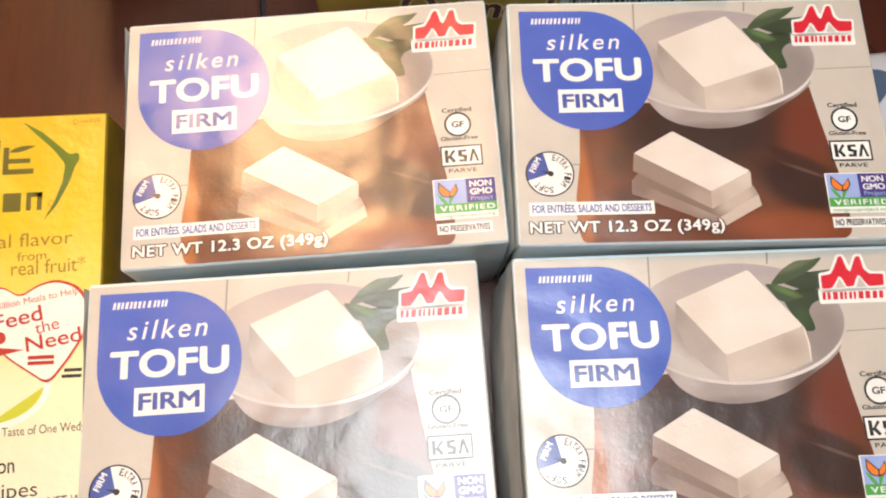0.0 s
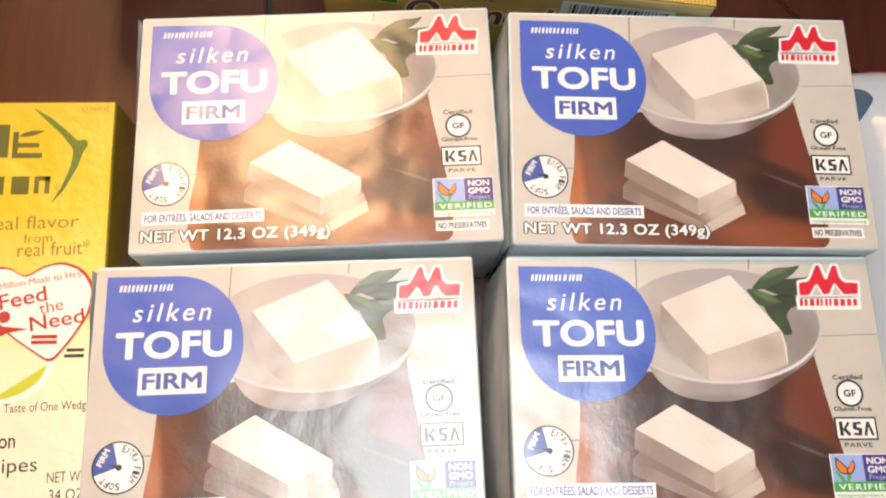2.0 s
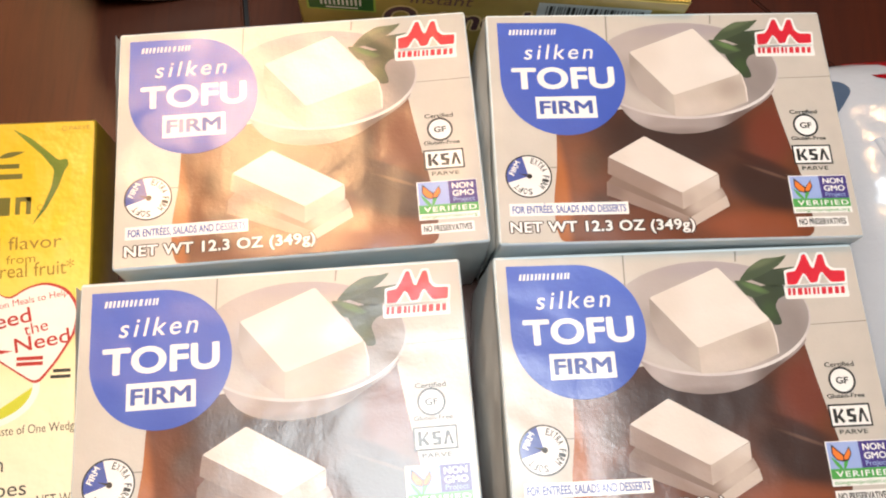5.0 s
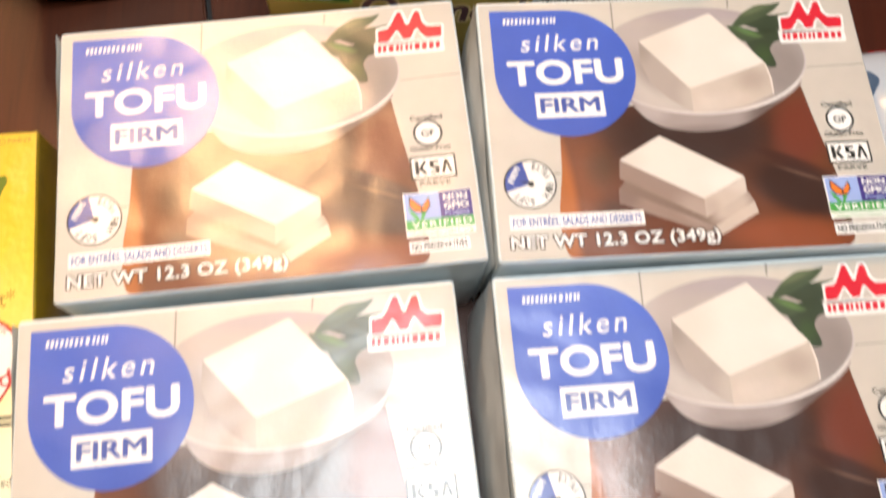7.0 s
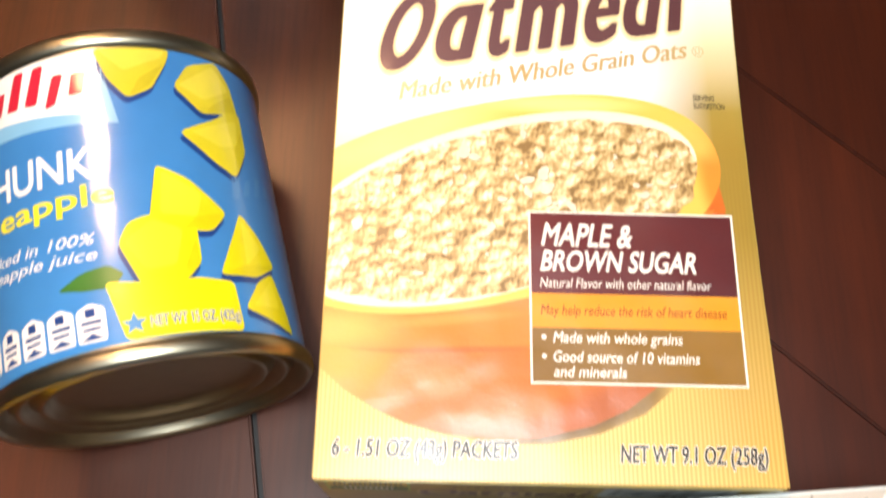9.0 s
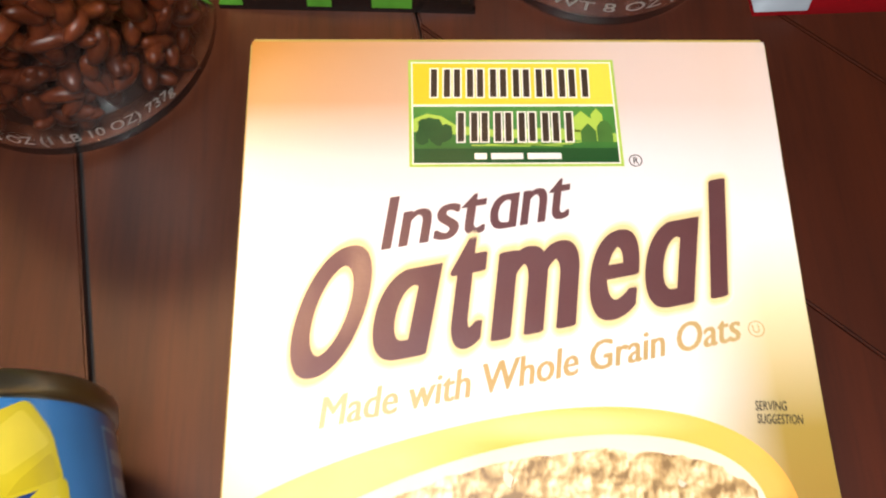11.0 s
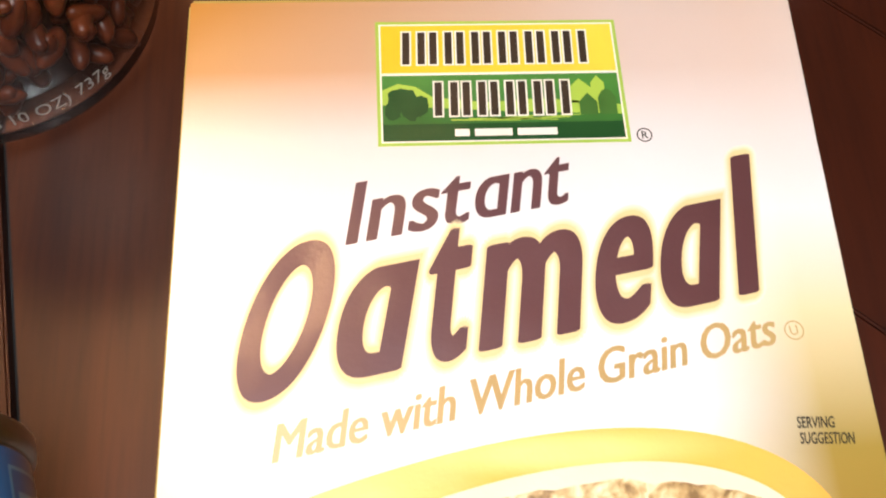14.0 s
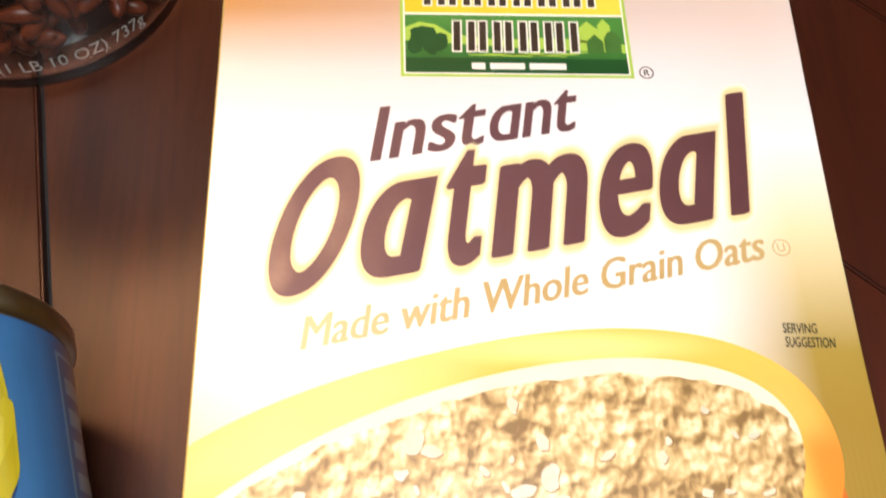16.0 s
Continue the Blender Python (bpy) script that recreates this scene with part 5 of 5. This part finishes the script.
def beans(radius, height, count, seed):
    rb2 = random.Random(seed)
    bm = bmesh.new()
    for _ in range(count):
        s = bmesh.ops.create_icosphere(bm, subdivisions=2, radius=1.0)["verts"]
        a = rb2.uniform(0, 2 * math.pi)
        rr = radius - 0.0042 - rb2.random() ** 2 * 0.012
        size = rb2.uniform(0.85, 1.15)
        m = Matrix.Translation((rr * math.cos(a), rr * math.sin(a), rb2.uniform(0.0075, height))) @ Euler([rb2.uniform(0, 6.3) for _ in range(3)]).to_matrix().to_4x4() @ Matrix.Diagonal((0.0052 * size, 0.0024 * size, 0.0023 * size, 1))
        for v in s:
            v.co.y += 0.35 * v.co.x ** 2 - 0.15
            v.co = m @ v.co
    return bm


def jar(x, y, radius, height, text, label, filled):
    j = thing("jar", Matrix.Translation((x, y, 0)), label, "jar", "jars behind the oatmeal")
    R, th = radius, 0.0016
    prof = [(0, 0.0018), (R - 0.008, 0.0014), (R - 0.005, 0.0002), (R - 0.003, 0.0), (R - 0.0012, 0.001), (R, 0.0035), (R, height - 0.012), (R - 0.004, height - 0.004), (R - 0.006, height)]
    inner = [(R - 0.006 - th, height), (R - 0.004 - th, height - 0.005), (R - th, height - 0.013), (R - th, 0.006), (R - 0.004, 0.0042), (0, 0.0042)]
    g = smooth(part("glass", lathe(prof + inner, 96), glass, j, "clear glass wall"), 50)
    g.visible_shadow = False
    smooth(part("filling", lathe([(0, 0.0046), (R - 0.0125, 0.005), (R - 0.0125, height - 0.01), (0, height - 0.01)], 48), syrup, j), 50)
    if filled:
        tagged(smooth(part("beans", beans(R - th, height - 0.012, filled, 3), bean_mat, j, "glossy reddish-brown beans")), kind="stuff")
    smooth(part("lid", lathe([(0, height + 0.001), (R - 0.005, height + 0.001), (R - 0.003, height + 0.003), (R - 0.003, height + 0.012), (R - 0.005, height + 0.014), (0, height + 0.014)], 64), lid_mat, j), 50)
    rf = Round(R + 0.0001)
    write("lettering", text, (-34, 9.0), (35.5, 9.0), 3.9, J_TEXT, rf, 1, j)
    return j


jar(-0.0610, 0.4185, 0.0392, 0.105, "NET WT 26 OZ (1 LB 10 OZ) 737g", "clear glass jar full of reddish-brown beans", 950)
jar(0.0870, 0.4560, 0.0375, 0.105, "NET WT 8 OZ (227g)", "clear glass jar with dark contents", 0)

# ---- bags ----
film = plain("bag_white_film", "bcc2ca", 0.22, 0, 0.5, grain=40, vary=0.05, bump=0.25)
film_red = plain("bag_red_print", "a3121c", 0.25, 0, 0.5, grain=40, vary=0.08, bump=0.25)
film_blue = plain("bag_blue_window", "566982", 0.12, 0, 0.6, grain=50, vary=0.15, bump=0.1)
film_leaf = plain("bag_leaf_print", "64b03a", 0.25, 0, 0.5, grain=150, vary=0.2, bump=0.2)
film_dark = plain("bag_dark_film", "1e1512", 0.25, 0, 0.5, grain=60, vary=0.1, bump=0.3)


def pillow_z(x, y, w, h, d, seed):
    u, v = max(0.0, 1 - (x / w) ** 2), max(0.0, 1 - (y / h) ** 2)
    crease = noise.noise(Vector((x * 45 + seed, y * 30, seed))) * 0.0035 + noise.noise(Vector((x * 140, y * 110 + seed, 2.0))) * 0.0011
    return 0.0015 + d * (u ** 0.42) * (v ** 0.42) + crease * min(1.0, 3 * u * v)


def pillow(w, h, d, seed, region=None, lift=0.0, n=64):
    """A filled film bag lying flat, or a patch of its upper skin."""
    bm = bmesh.new()
    up = {}
    for i in range(n + 1):
        for k in range(n + 1):
            x, y = -w + 2 * w * i / n, -h + 2 * h * k / n
            up[i, k] = bm.verts.new((x, y, pillow_z(x, y, w, h, d, seed) + lift))
    for i in range(n):
        for k in range(n):
            cx, cy = -w + 2 * w * (i + 0.5) / n, -h + 2 * h * (k + 0.5) / n
            if region is None or region(cx, cy):
                bm.faces.new((up[i, k], up[i + 1, k], up[i + 1, k + 1], up[i, k + 1]))
    if region is None:
        edge = [up[i, 0] for i in range(n + 1)] + [up[n, k] for k in range(1, n + 1)] + [up[i, n] for i in range(n - 1, -1, -1)] + [up[0, k] for k in range(n - 1, 0, -1)]
        low = [bm.verts.new((v.co.x, v.co.y, 0.0)) for v in edge]
        for k in range(len(edge)):
            bm.faces.new((edge[k], low[k], low[(k + 1) % len(edge)], edge[(k + 1) % len(edge)]))
        bm.faces.new(low[::-1])
        bmesh.ops.recalc_face_normals(bm, faces=bm.faces)
    loose = [v for v in bm.verts if not v.link_faces]
    bmesh.ops.delete(bm, geom=loose, context="VERTS")
    return bm


bag = thing("food_bag", pose(0.2255, 0.153, 0, 0, 0, 6), "white plastic food bag with red edge and clear window", "bag")
smooth(part("film", pillow(0.066, 0.056, 0.030, 3.1), film, bag), 60)


def skin(outline, centre, w, h, d, seed, lift, rings=10):
    """A patch of a bag's upper skin inside an outline."""
    bm = bmesh.new()
    c = Vector(centre)
    loops = []
    for q in range(1, rings + 1):
        loops.append([bm.verts.new((p.x, p.y, pillow_z(p.x, p.y, w, h, d, seed) + lift)) for p in (c + (Vector(v) - c) * (q / rings) for v in outline)])
    mid = bm.verts.new((c.x, c.y, pillow_z(c.x, c.y, w, h, d, seed) + lift))
    n = len(outline)
    for k in range(n):
        bm.faces.new((mid, loops[0][k], loops[0][(k + 1) % n]))
        for a, b_ in zip(loops, loops[1:]):
            bm.faces.new((a[k], b_[k], b_[(k + 1) % n], a[(k + 1) % n]))
    bmesh.ops.recalc_face_normals(bm, faces=bm.faces)
    return bm


BW = (0.066, 0.056, 0.030, 3.1)
red_edge = [(-0.052 + 0.0045 * k, 0.0552) for k in range(24)] + [(0.0515, 0.0)] + [(0.0515 - 0.0065 * k, 0.004 + 0.0028 * k) for k in range(1, 16)]
smooth(part("red_print", skin(red_edge, (0.015, 0.045), *BW, 0.0005), film_red, bag, "red printed corner"))
smooth(part("window", skin(rounded([(-0.0648, 0.0500), (-0.0560, 0.0462), (-0.0545, 0.0425), (-0.0590, 0.0360), (-0.0648, 0.0300)], 0.003, 6), (-0.0600, 0.0420), *BW, 0.0005), film_blue, bag, "clear window showing blue contents"))
for k in range(5):
    x = -0.052 + 0.004 * k
    fold = [Vector((x + 0.004 * math.sin(q * 0.5), 0.024 - 0.006 * q, 0)) for q in range(11)]
    bm = bmesh.new()
    for p in fold:
        for e, up in ((-0.0012, 0.0002), (0.0, 0.0012), (0.0012, 0.0002)):
            bm.verts.new((p.x + e, p.y, pillow_z(p.x + e, p.y, *BW) + up))
    bm.verts.ensure_lookup_table()
    for q in range(10):
        for e in range(2):
            bm.faces.new([bm.verts[i] for i in (3 * q + e, 3 * q + e + 1, 3 * q + e + 4, 3 * q + e + 3)])
    smooth(part("fold", bm, film, bag))
green = thing("vegetable_bag", pose(0.016, 0.484, 0, 0, 0, -2), "dark plastic bag printed with bright green leaves", "bag")
smooth(part("film", pillow(0.036, 0.058, 0.03, 7.7), film_dark, green), 60)
smooth(part("leaf_print", pillow(0.036, 0.058, 0.03, 7.7, lambda x, y: noise.noise(Vector((x * 60, y * 60, 4.0))) > -0.08, 0.0004), film_leaf, green, "printed green leaves"))
red = thing("snack_bag", pose(0.178, 0.480, 0, 0, 0, 2), "red plastic snack bag with a white corner", "bag")
smooth(part("film", pillow(0.05, 0.055, 0.032, 5.2), film_red, red), 60)
smooth(part("white_print", pillow(0.05, 0.055, 0.032, 5.2, lambda x, y: x < -0.034 and y < -0.03, 0.0004), film, red, "white printed corner"))
